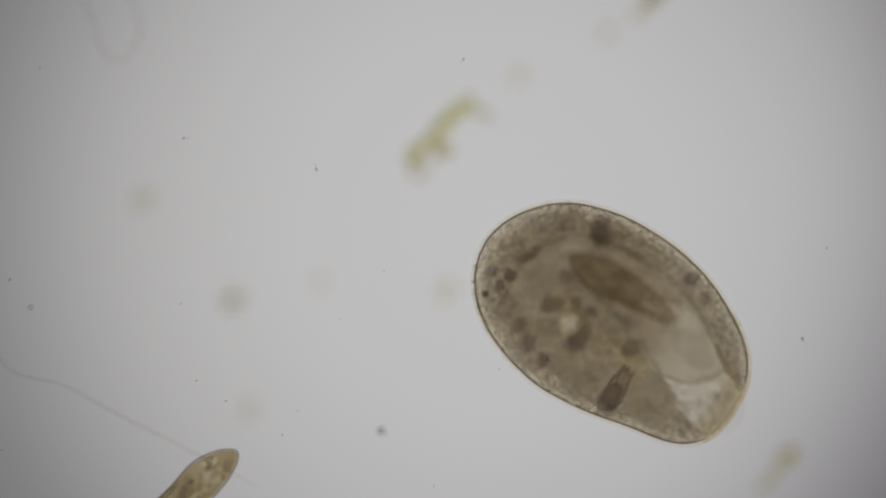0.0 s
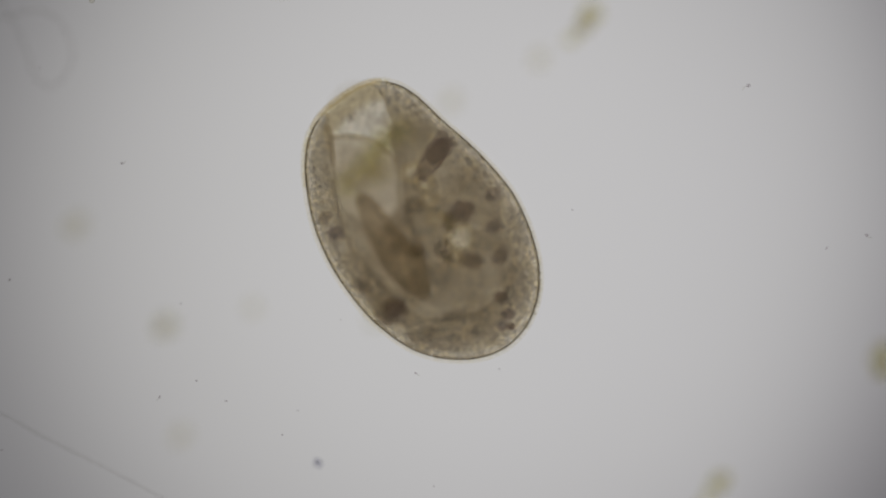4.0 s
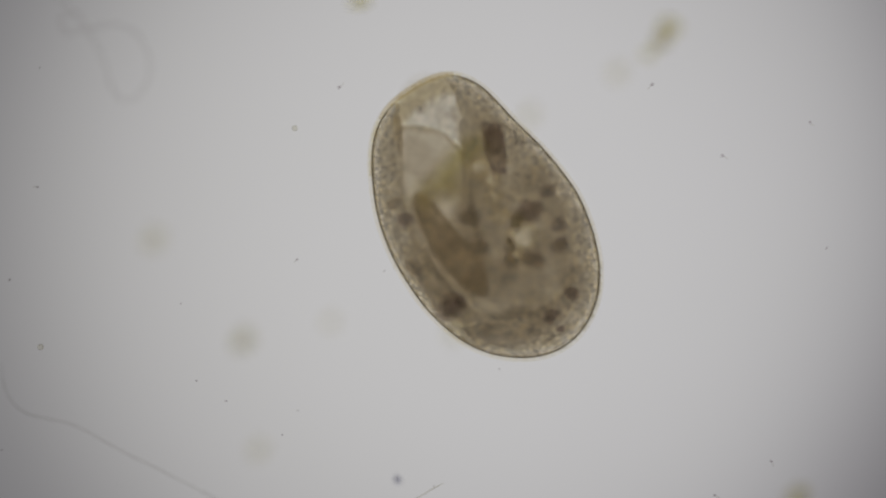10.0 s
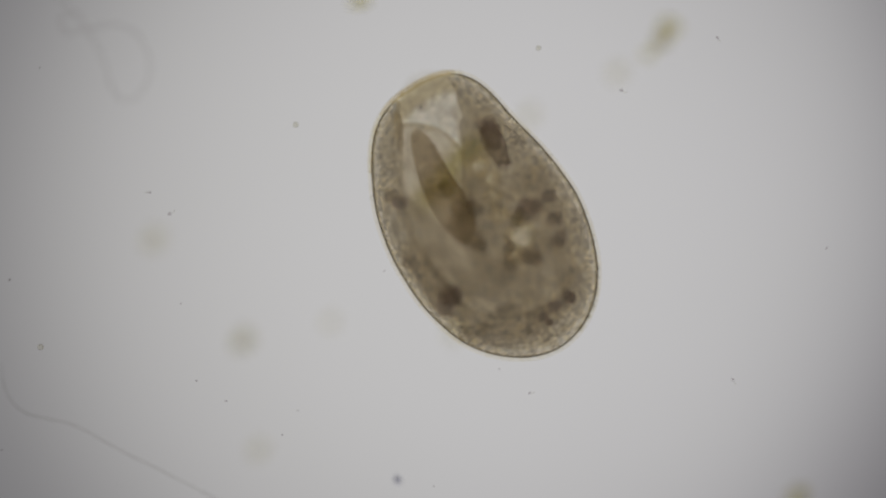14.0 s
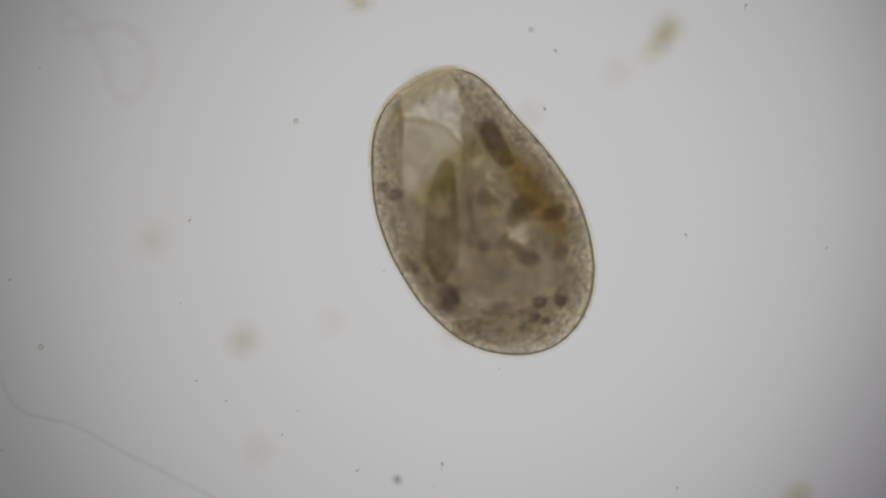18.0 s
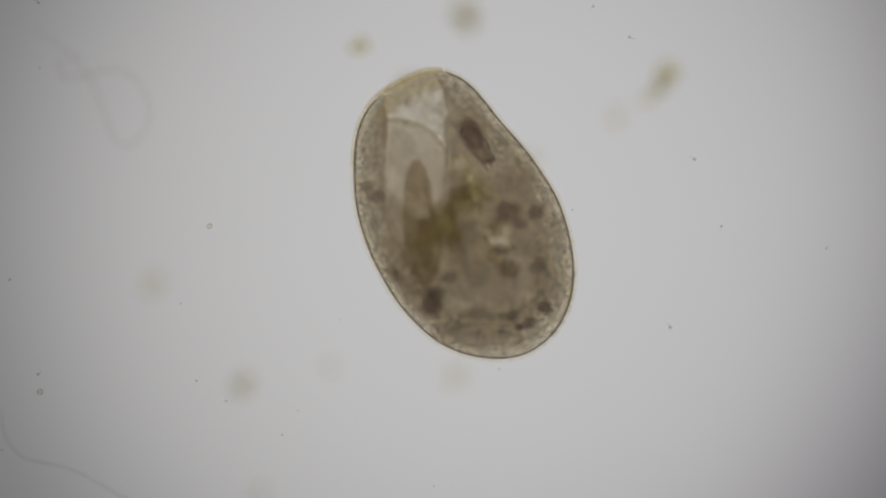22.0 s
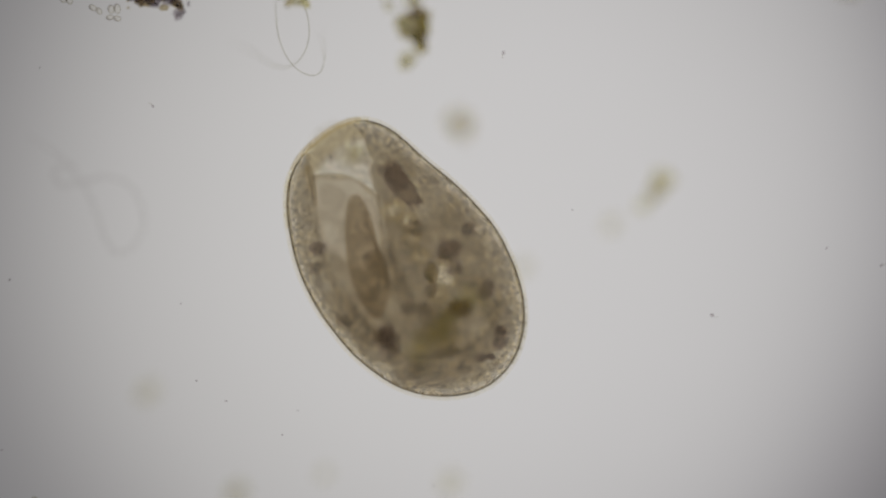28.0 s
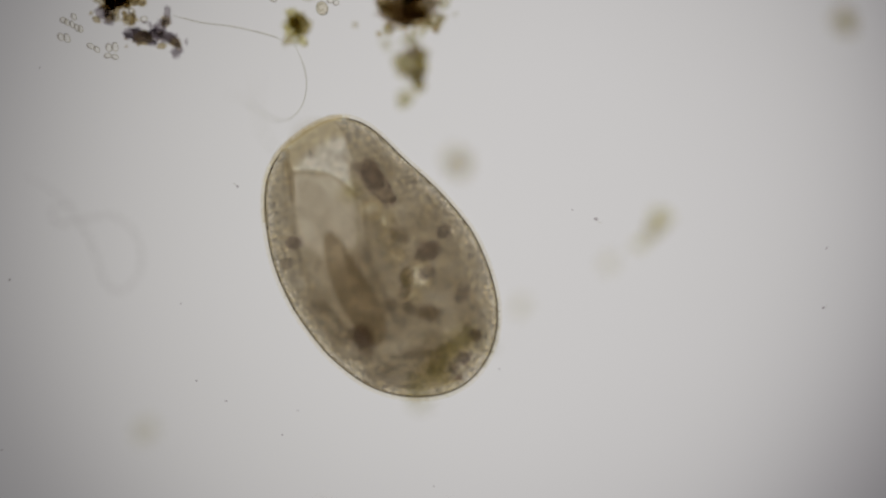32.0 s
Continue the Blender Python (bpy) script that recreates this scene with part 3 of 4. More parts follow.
    way = smooth_line([Vector((*rel(u, v), 0)) for u, v in ((824, 236), (838, 285), (852, 340), (870, 400), (888, 465))], 16)
    for i in range(0, len(way) - 1, 2):
        d = (way[i + 1] - way[i]).normalized()
        n = Vector((-d.y, d.x, 0))
        q = len(verts)
        for e in (-1, 1):
            for f in (-1, 1):
                for g in (-1, 1):
                    p = way[i] + n * e * (11 + 4 * math.sin(i * 0.37)) + d * f * 1.2 + Vector((0, 0, 10 + g * 0.8))
                    verts.append(tuple(p * K))
        faces += [(q + a, q + b, q + c, q + d2) for a, b, c, d2 in ((0, 1, 3, 2), (4, 6, 7, 5), (0, 4, 5, 1), (2, 3, 7, 6), (0, 2, 6, 4), (1, 5, 7, 3))]
    stuff("membranelles", verts, faces, "tooth", body, "striped band of membranelles along the gullet")
    # folds along the gullet
    lines = [([rel(704, 192), rel(707, 250), rel(704, 320), rel(716, 390), rel(745, 455), rel(790, 512)], 3.2, "soft_fold", 34),
             ([rel(800, 168), rel(812, 225), rel(822, 290), rel(828, 360), rel(842, 430), rel(868, 500)], 5.0, "soft_fold", -65),
             ([rel(790, 520), rel(830, 545), rel(880, 555), rel(935, 546), rel(980, 520), rel(1003, 488)], 4.2, "plasm_fold", -30),
             ([rel(701, 190), rel(704, 197), rel(706, 220), rel(706, 262)], 5.0, "mouth_fold", 16),
             ([rel(735, 425), rel(757, 465), rel(785, 500)], 2.0, "gullet_fold", 20)]
    for pts, r, name, h in lines:
        part(name.replace("soft_fold", "gullet_fold"), tube(smooth_line([Vector((x, y, h)) * K for x, y in pts]), r, 6, False, 1.5), "soft_fold" if name in ("soft_fold", "plasm_fold") else "fold", body)
    part("granular_plasm", layer(lambda x, y: max((reach(x, y) - 0.95) * 210 + wob(x, y), 8 - gullet(x, y)), lambda x, y: 9.0 + 5 * noise.noise(Vector((x * 0.02, y * 0.02, 7.0))), 6.0, lambda x, y: False), "inner", body, "fine-grained plasm in the middle of the cell")
    part("mouth_foam", layer(lambda x, y: max(gullet(x, y) - 3, (reach(x, y) - 0.985) * 210, 160 - y - 50 * (max(x + 146, 0) / 109) ** 3 + wob(x, y)), lambda x, y: 22.0, 4.0, lambda x, y: False), "foam", body, "pale frothy plasm in the mouth")
    v, f = grains(700, 0.85, 0.985, 1.7, 5)
    stuff("cortical_granules", v, f, "granule", body, "dark grains under the skin")
    v, f = grains(1300, 0.12, 0.88, 3.0, 6)
    stuff("plasm_granules", v, f, "speckle", body, "scattered grains in the plasm")
    # cilia
    rng = random.Random(3)
    verts, faces = [], []
    for k in range(1500):
        mouth = k >= 900
        w = rng.uniform(1.7, 2.75) if mouth else rng.uniform(0, 2 * math.pi)
        r, d = egg(w), w + rng.uniform(-0.5, 0.5)
        n = rng.uniform(7, 14) if mouth else rng.uniform(6, 12)
        h, s = rng.uniform(-12, 12), 0.7
        base, tip = (r * math.cos(w), r * math.sin(w)), (r * math.cos(w) + n * math.cos(d), r * math.sin(w) + n * math.sin(d))
        q = len(verts)
        for e in range(3):
            g = 2 * math.pi * e / 3
            verts.append(((base[0] - math.sin(d) * s * math.cos(g)) * K, (base[1] + math.cos(d) * s * math.cos(g)) * K, (h + s * math.sin(g)) * K))
        verts.append((tip[0] * K, tip[1] * K, h * K))
        faces += [(q, q + 1, q + 3), (q + 1, q + 2, q + 3), (q + 2, q, q + 3)]
    stuff("cilia", verts, faces, "halo", body, "fine pale fringe of cilia")
    verts, faces = [], []
    for k in range(120):
        w = rng.gauss(-0.72, 0.24)
        r, d = egg(w), w + rng.uniform(0.1, 0.7)
        n, h, s = rng.uniform(5, 9), rng.uniform(-6, 6), 0.8
        x, y = r * math.cos(w), r * math.sin(w)
        q = len(verts)
        for e in range(3):
            g = 2 * math.pi * e / 3
            verts.append(((x - math.sin(d) * s * math.cos(g)) * K, (y + math.cos(d) * s * math.cos(g)) * K, (h + s * math.sin(g)) * K))
        verts.append(((x + n * math.cos(d)) * K, (y + n * math.sin(d)) * K, h * K))
        faces += [(q, q + 1, q + 3), (q + 1, q + 2, q + 3), (q + 2, q, q + 3)]
    stuff("tail_cilia", verts, faces, "wall", body, "dark short cilia at the rear end")
    # vacuoles
    for i, (name, a, b, turn, h, mat, rows) in enumerate(VACUOLES):
        block = a == 47
        ob = part(name, chunk(a, b, 0.72 * b, 4, 0.5, i) if block else lump(a, b, 0.75 * min(a, b), 3, 0.34, i, 0.0, 1.4), mat, body)
        part("core", chunk(0.52 * a, 0.8 * b, 0.62 * b, 4, 0.5, i + 40, 0.2, -0.34 * a) if block else lump((0.6 if a == 32 else 0.68) * a, 0.68 * b, 0.5 * min(a, b), 3, 0.4, i + 40, 0.0, 1.5), "black" if a == 32 else mat if a > 20 or h > 0 else "vacuole_pale", ob)
        keyed = []
        for t, u, w, *own in rows:
            q = cell_pose(t).inverted() @ place(u, w)
            turn = own[0] if own else turn
            h = own[1] if len(own) > 1 else h
            keyed.append((t, Matrix.Translation((q.x, q.y, (2.2 if h < 0 else 1.5) * h * K)) @ Matrix.Rotation(radians(turn), 4, "Z")))
        if keyed[0][0] > 0:
            keyed.insert(0, (0, keyed[0][1]))
        if (a, mat) in ((13, "vacuole_pale"), (12, "vacuole_olive")):
            part("shell", tube([Vector((1.05 * a * math.cos(g * math.pi / 10), b * math.sin(g * math.pi / 10), 0)) * K for g in range(20)], 1.4, 6, True, 1.5), "granule", ob, "thin dark shell")
        if keyed[-1][0] < END:
            keyed.append((END, keyed[-1][1]))
        MOVES.append((ob, keyed))
    rng = random.Random(33)
    for k in range(11):
        w, q = rng.uniform(-2.2, 0.9), rng.uniform(0.15, 0.74)
        x, y = egg(w) * q * math.cos(w), egg(w) * q * math.sin(w)
        if gullet(x, y) < 24:
            continue
        ob = part("plasm_cloud", lump(rng.uniform(18, 36), rng.uniform(14, 26), 10, 3, 0.6, k + 60, 0, 1.6), "cloud", body)
        ob.matrix_basis = Matrix.Translation((x * K, y * K, rng.choice((-1, 1)) * 0.8 * dome(x, y) * K)) @ Matrix.Rotation(rng.uniform(0, 6), 4, "Z")
    rng = random.Random(31)
    for k, (u, v, a, b, w) in enumerate(((778, 525, 48, 22, -35), (885, 566, 60, 22, 0), (990, 465, 22, 44, 0), (850, 480, 50, 30, 20), (722, 452, 40, 16, -60),
                                         (860, 205, 34, 20, -50), (830, 330, 24, 60, 0), (905, 500, 60, 24, 10), (822, 565, 34, 16, -20), (770, 470, 40, 46, 0), (748, 418, 34, 52, 12), (792, 498, 48, 34, 0), (736, 262, 26, 40, 10), (778, 300, 30, 46, -20), (745, 345, 30, 34, 0), (770, 185, 40, 16, -10), (870, 582, 74, 20, -4), (950, 562, 46, 20, 28), (835, 598, 44, 13, -16), (1000, 500, 20, 36, 0), (794, 206, 26, 20, -30), (812, 362, 22, 36, 10), (824, 400, 20, 46, 20), (838, 445, 20, 42, 22), (804, 385, 20, 40, 18))):
        ob = part("plasm_cloud", lump(a, b, 18, 3, 0.5, k + 20, 0, 1.5), "cloud", body)
        x, y = rel(u, v)
        ob.matrix_basis = Matrix.Translation((x * K, y * K, rng.choice((-1, 1)) * 0.86 * dome(x, y) * K)) @ Matrix.Rotation(radians(w), 4, "Z")
    for k, (u, v, q) in enumerate(SAP):
        for m in range(2):
            ob = part("sap_drop", lump(q + 5 - 3 * m, q + 4 - 4 * m, 10, 2, 0.4, k + 7 * m, 0, 1.6), "halo", body)
            x, y = rel(u, v)
            ob.location = (x * K, y * K, (14 - 26 * m) * K)
    # crystals
    rng = random.Random(8)
    for (cu, cv, cr, n) in ((916, 411, 44, 110), (863, 322, 24, 30), (874, 370, 18, 18), (896, 450, 18, 22)):
        for k in range(n):
            x, y = rel(cu + rng.gauss(0, cr * 0.5), cv + rng.gauss(0, cr * 0.6))
            ob = part("crystal", lump(rng.uniform(2.2, 4.6), rng.uniform(1.6, 3.4), 2.4, 1, 0.5, k % 12), "crystal", body, smooth=False)
            ob.location = (x * K, y * K, rng.uniform(-8, 10) * K)
    MOVES.append((body, [(r[0], cell_pose(r[0])) for r in CELL]))
    return body


ciliate()


# ---- paramecia ----
def girth(s):
    """The half width of a slipper at s along its length, from -1 to 1: blunt in front, pointed behind."""
    return math.sqrt(max(1 - s * s, 0)) ** (0.85 + 0.22 * max(s, 0)) * (1 + 0.10 * s - 0.10 * s * s + 0.06 * math.sin(3 * s + 0.6))


def slipper(a, b, c, rings=22, sides=20, grow=0.0):
    """A slipper-shaped body, blunt towards -x and pointed towards +x, with a groove along one side."""
    bm = bmesh.new()
    rows = []
    for i in range(1, rings):
        s = -math.cos(math.pi * i / rings)
        w = girth(s)
        bend = 0.06 * b * math.sin(2.2 * s)
        row = []
        for k in range(sides):
            g = 2 * math.pi * k / sides
            groove = 1 - 0.36 * max(0.0, math.cos(g - 0.35)) ** 4 * math.exp(-((s + 0.15) / 0.38) ** 2)
            row.append(bm.verts.new(((s * a) * K, (bend + (b * w + grow) * math.cos(g) * groove) * K, ((c * w + grow) * math.sin(g) * groove) * K)))
        rows.append(row)
    tips = bm.verts.new((-a * 1.0 * K, 0, 0)), bm.verts.new((a * 1.0 * K, 0, 0))
    for k in range(sides):
        m = (k + 1) % sides
        bm.faces.new((tips[0], rows[0][m], rows[0][k]))
        bm.faces.new((tips[1], rows[-1][k], rows[-1][m]))
        for x, y in zip(rows, rows[1:]):
            bm.faces.new((x[k], x[m], y[m], y[k]))
    return bm


def paramecium(label, seed, a=112, b=36, skin="skin", plasm="gold", rind="rind"):
    rng = random.Random(seed)
    p = tagged(new("paramecium"), label, "paramecium", "paramecia")
    part("pellicle", slipper(a, b, b * 0.8), "prey_edge" if skin == "soft_skin" else rind, p, "thin grey-violet outer skin")
    clear = ((0.63, 0.42, 6), (0.4, 0.07, 8), (0.46, 0.6, 6), (0.5, -0.42, 5), (-0.42, -0.45, 5))  # clear vacuoles: place and size
    gap = 2.5 if skin == "soft_skin" else 3.6
    bm = slipper(a - gap, b - gap + 0.5, b * 0.8 - gap, 60, 56)
    holes = [f for f in bm.faces if any(math.hypot(f.calc_center_median().x / K - x * a, f.calc_center_median().y / K - y * b) < q for x, y, q in clear)]
    bmesh.ops.delete(bm, geom=holes, context="FACES")
    part("plasm", bm, "prey" if skin == "soft_skin" else plasm, p, "grainy yellow-brown plasm")
    edge = []
    for g in (0, math.pi):
        run = []
        for i in range(25):
            s = -math.cos(math.pi * i / 24)
            w = girth(s)
            groove = 1 - 0.36 * max(0.0, math.cos(g - 0.35)) ** 4 * math.exp(-((s + 0.15) / 0.38) ** 2)
            run.append(Vector((s * a, 0.06 * b * math.sin(2.2 * s) + b * w * math.cos(g) * groove, 0)) * K)
        edge += run[:-1] if g == 0 else run[:0:-1]
    # tube coloured like the dark rim that refraction gives the body
    part("outline", tube(edge, 2.0, 6, True, 2.0), skin, p, "thin grey-violet outline, a tube in place of the refraction rim")
    n = part("macronucleus", lump(17, 13, 11, 2, 0.2, seed), "vacuole_pale" if skin == "soft_skin" else "vacuole_grey", p)
    n.location = (5 * K, 4 * K, 6 * K)
    for k in range(12):
        x = rng.uniform(-0.75, 0.75)
        r = rng.uniform(5, 9)
        q = part("food_vacuole", lump(r, r * 0.9, r * 0.8, 2, 0.2, k + seed), "vacuole_pale" if skin == "soft_skin" else rng.choice(("vacuole_brown", "vacuole_pale", "vacuole_pale")), p)
        q.location = (x * a * K, rng.uniform(-0.45, 0.45) * b * K, rng.uniform(-6, 14) * K)
    verts, faces = [], []
    for k in range(160):
        x = rng.uniform(-0.88, 0.88)
        w = b * math.sqrt(1 - x * x) * 0.75
        y, z, s = rng.uniform(-w, w), rng.uniform(-w, w) * 0.6, rng.uniform(1.0, 2.6)
        q = len(verts)
        for d in ((1, 0, 0), (-1, 0, 0), (0, 1, 0), (0, -1, 0), (0, 0, 1), (0, 0, -1)):
            verts.append(((x * a + d[0] * s) * K, (y + d[1] * s) * K, (z + d[2] * s) * K))
        faces += [(q + i, q + j, q + l) for i, j, l in ((0, 2, 4), (2, 1, 4), (1, 3, 4), (3, 0, 4), (2, 0, 5), (1, 2, 5), (3, 1, 5), (0, 3, 5))]
    part("oral_groove", tube(smooth_line([Vector((x * a, y * b, 0.5 * b)) * K for x, y in ((0.12, 0.62), (-0.15, 0.52), (-0.4, 0.36), (-0.68, 0.2))]), 2.2, 6), "fold", p, "dark slanting groove")
    for x, y, q in clear:
        o = part("clear_vacuole", lump(q, q * 0.85, q * 0.7, 2, 0.2, q), "lip" if skin != "soft_skin" else "halo", p)
        o.location = (x * a * K, y * b * K, 0.3 * b * K)
    stuff("granules", verts, faces, "speckle" if skin == "soft_skin" else "granule", p, "fine dark grains")
    return p


# the swallowed one: seconds, head u, v, tail u, v
SWALLOWED = [(0, 1200, 572, 1040, 470), (0.6, 990, 355, 840, 450), (1, 822, 345, 838, 565), (1.6, 684, 330, 800, 500), (2.5, 650, 318, 770, 490),
             (3.5, 645, 345, 755, 520), (5.5, 598, 320, 715, 515), (6, 658, 316, 775, 512), (7, 735, 326, 845, 518), (8, 728, 308, 842, 505),
             (9, 744, 353, 868, 535), (10, 735, 340, 862, 530), (11, 748, 358, 874, 545), (11.5, 740, 322, 858, 515), (12, 752, 354, 870, 545),
             (12.5, 745, 308, 840, 510), (13, 748, 348, 870, 540), (13.5, 716, 212, 825, 425), (14, 736, 229, 832, 440), (14.5, 740, 358, 855, 550),
             (15.5, 740, 320, 840, 510), (16.5, 724, 273, 822, 478), (17, 771, 249, 772, 472), (17.6, 745, 350, 850, 540), (18, 792, 280, 778, 510),
             (18.4, 765, 290, 790, 515), (18.8, 728, 345, 840, 530), (19, 738, 293, 815, 505), (20, 778, 233, 752, 460), (20.5, 770, 250, 765, 475),
             (21, 776, 191, 742, 415), (21.5, 752, 240, 765, 470), (22, 738, 282, 755, 510), (22.5, 722, 238, 740, 462), (22.8, 688, 212, 714, 432), (23, 680, 218, 707, 440),
             (23.5, 660, 352, 770, 545), (24, 675, 315, 746, 526), (24.5, 672, 310, 735, 530), (25, 662, 371, 750, 580), (25.5, 630, 470, 760, 620),
             (26.5, 640, 430, 715, 630), (27.5, 632, 390, 690, 610), (28, 628, 344, 668, 570), (28.6, 600, 315, 650, 535), (29, 602, 261, 640, 480),
             (29.6, 582, 345, 668, 555), (29.9, 560, 275, 648, 480), (30, 558, 262, 634, 470), (30.2, 606, 312, 625, 535), (30.5, 605, 370, 640, 590), (30.8, 588, 420, 690, 620),
             (31, 560, 372, 644, 586), (31.3, 604, 372, 640, 595), (31.6, 590, 395, 660, 610), (32, 578, 412, 672, 615)]


def swallowed():
    p = paramecium("swallowed brown paramecium turning inside the gullet of the ciliate", 4, b=33, skin="soft_skin")
    local = []
    last = None
    for t, hu, hv, tu, tv in SWALLOWED:
        inv = cell_pose(t).inverted()
        h, q = inv @ place(hu, hv), inv @ place(tu, tv)
        a = math.atan2(q.y - h.y, q.x - h.x)
        if last is not None:
            a += 2 * math.pi * round((last - a) / (2 * math.pi))
        last = a
        d = (q - h).normalized()
        c = h + d * 112 * K
        local.append((t, c.x, c.y, a))
    times = sorted({r[0] for r in local} | {r[0] for r in CELL})
    rows = []
    for t in times:
        x, y, a = between(local, t)
        deep = max(0.0, min(1.0, (30 - y / K) / 70))
        rows.append((t, cell_pose(t) @ Matrix.Translation((x, y, (-14 - 44 * deep) * K)) @ Matrix.Rotation(a, 4, "Z") @ Matrix.Rotation(0.25 * math.sin(t * 1.7), 4, "X")))
    MOVES.append((p, rows))


swallowed()

# free swimmers: seconds, u, v, height, degrees clockwise, pitch
FIRST = [(0, 328, 874, 0, -38, 0), (0.1, 293, 876, 0, -38, 0), (0.3, 243, 880, 0, -38, 0), (0.5, 198, 888, 0, -36, 0), (0.6, 180, 897, 0, -35, 0), (0.8, 145, 905, 0, -30, 0), (1, 98, 913, 0, -24, 0),
         (1.3, 45, 945, 0, -20, 0), (2, -120, 1000, 0, -15, 0), (4, -400, 1150, -50, -15, 0), (32, -900, 1300, -100, -15, 0)]
SECOND = [(0, 1900, 800, -230, 60, 0), (14.5, 1900, 700, -230, 60, 0), (15.8, 1480, 580, -230, 35, 0), (16.5, 1145, 465, -230, 29, 0), (16.8, 1020, 432, -230, 28, 0), (17, 962, 430, -230, 29, 0), (17.2, 930, 415, -230, 38, 0),
          (17.6, 915, 385, -230, 48, 0), (18, 945, 340, -230, 56, 0), (18.4, 982, 290, -230, 60, 0), (18.8, 972, 255, -225, 50, 0), (19.2, 960, 240, -220, 50, 0), (19.6, 947, 212, -215, 52, 0), (20, 958, 202, -210, 66, 0),
          (20.4, 942, 62, -190, 47, 0), (20.8, 845, 0, -170, 14, 0), (21.1, 850, 8, -170, -4, 0), (21.4, 898, 42, -170, -52, 0), (21.6, 902, 52, -170, -62, 0), (21.8, 938, -58, -170, -58, 0),
          (22, 975, -170, -160, -70, 0), (23, 1010, -420, -160, -75, 0), (32, 1100, -900, -160, -80, 0)]
THIRD = [(0, 800, -900, -110, -100, 0), (20, 830, -500, -110, -110, 0), (22.3, 860, -110, -110, -120, 0), (22.5, 845, -40, -100, -122, 0), (22.6, 850, 30, -90, -125, 10), (22.7, 865, 62, -80, -138, 20),
          (22.8, 835, 62, -70, -155, 45), (22.9, 816, 68, -60, -135, 70), (23, 825, 69, -50, -112, 61), (23.1, 848, 62, -45, -140, 48), (23.2, 865, 52, -40, -165, 22),
          (23.3, 905, 42, -30, -183, 8), (23.5, 1000, 2, -20, -187, 0), (23.8, 1240, 8, -15, -170, 0), (24, 1379, 123, -15, -131, 0), (24.1, 1421, 190, -15, -123, 0),
          (24.4, 1523, 452, -15, -110, 0), (24.6, 1562, 640, -15, -104, 0), (25, 1680, 960, -20, -100, 0), (26, 1900, 1300, -50, -100, 0), (32, 2300, 1500, -100, -100, 0)]


def swimmer(label, seed, rows, plasm="gold", rind="rind", b=35):
    p = paramecium(label, seed, 118, b, plasm=plasm, rind=rind)
    MOVES.append((p, [(t, Matrix.Translation(place(u, v, h)) @ Matrix.Rotation(radians(-a), 4, "Z") @ Matrix.Rotation(radians(b), 4, "Y")) for t, u, v, h, a, b in rows]))


swimmer("yellow-brown slipper-shaped paramecium swimming in the water", 11, FIRST)
swimmer("pale yellow slipper-shaped paramecium swimming beneath the ciliate", 12, SECOND, "straw", "thin_rind", 35)
swimmer("brown slipper-shaped paramecium rolling over as it swims", 12, THIRD)


# ---- debris that rides on the stage ----
def clump(name, label, category, u, v, h, lumps, material, group="", drift=(), turn=0.0, ragged=False):
    """lumps: du, dv, half length, half width, turn of each piece round the thing's middle."""
    c = tagged(new(name), label, category, group)
    for i, (du, dv, a, b, w) in enumerate(lumps):
        mat = material if isinstance(material, str) else material[i % len(material)]
        ob = part("piece", lump(a, b, 0.6 * min(a, b), (4 if a > 8 else 3) if ragged else 2, 0.8 if ragged else 0.5, i + u * 0.13, 0, 2.2 if ragged else 1.8, 0.45 if ragged else 0.0), mat, c)
        ob.matrix_basis = Matrix.Translation((du * K, -dv * K, (i % 3 - 1) * 6 * K)) @ Matrix.Rotation(radians(-w), 4, "Z")
    MOVES.append((c, stage_rows(u, v, h, turn, drift)))
    return c


def scatter(seed, n, du, dv, r0, r1, slope=0.0):
    rng = random.Random(seed)
    return [(x, rng.gauss(0, dv * 0.45) + slope * x, rng.uniform(r0, r1), rng.uniform(r0, r1) * 0.7, rng.uniform(0, 180))
            for x in [rng.gauss(0, du * 0.45) for _ in range(n)]]


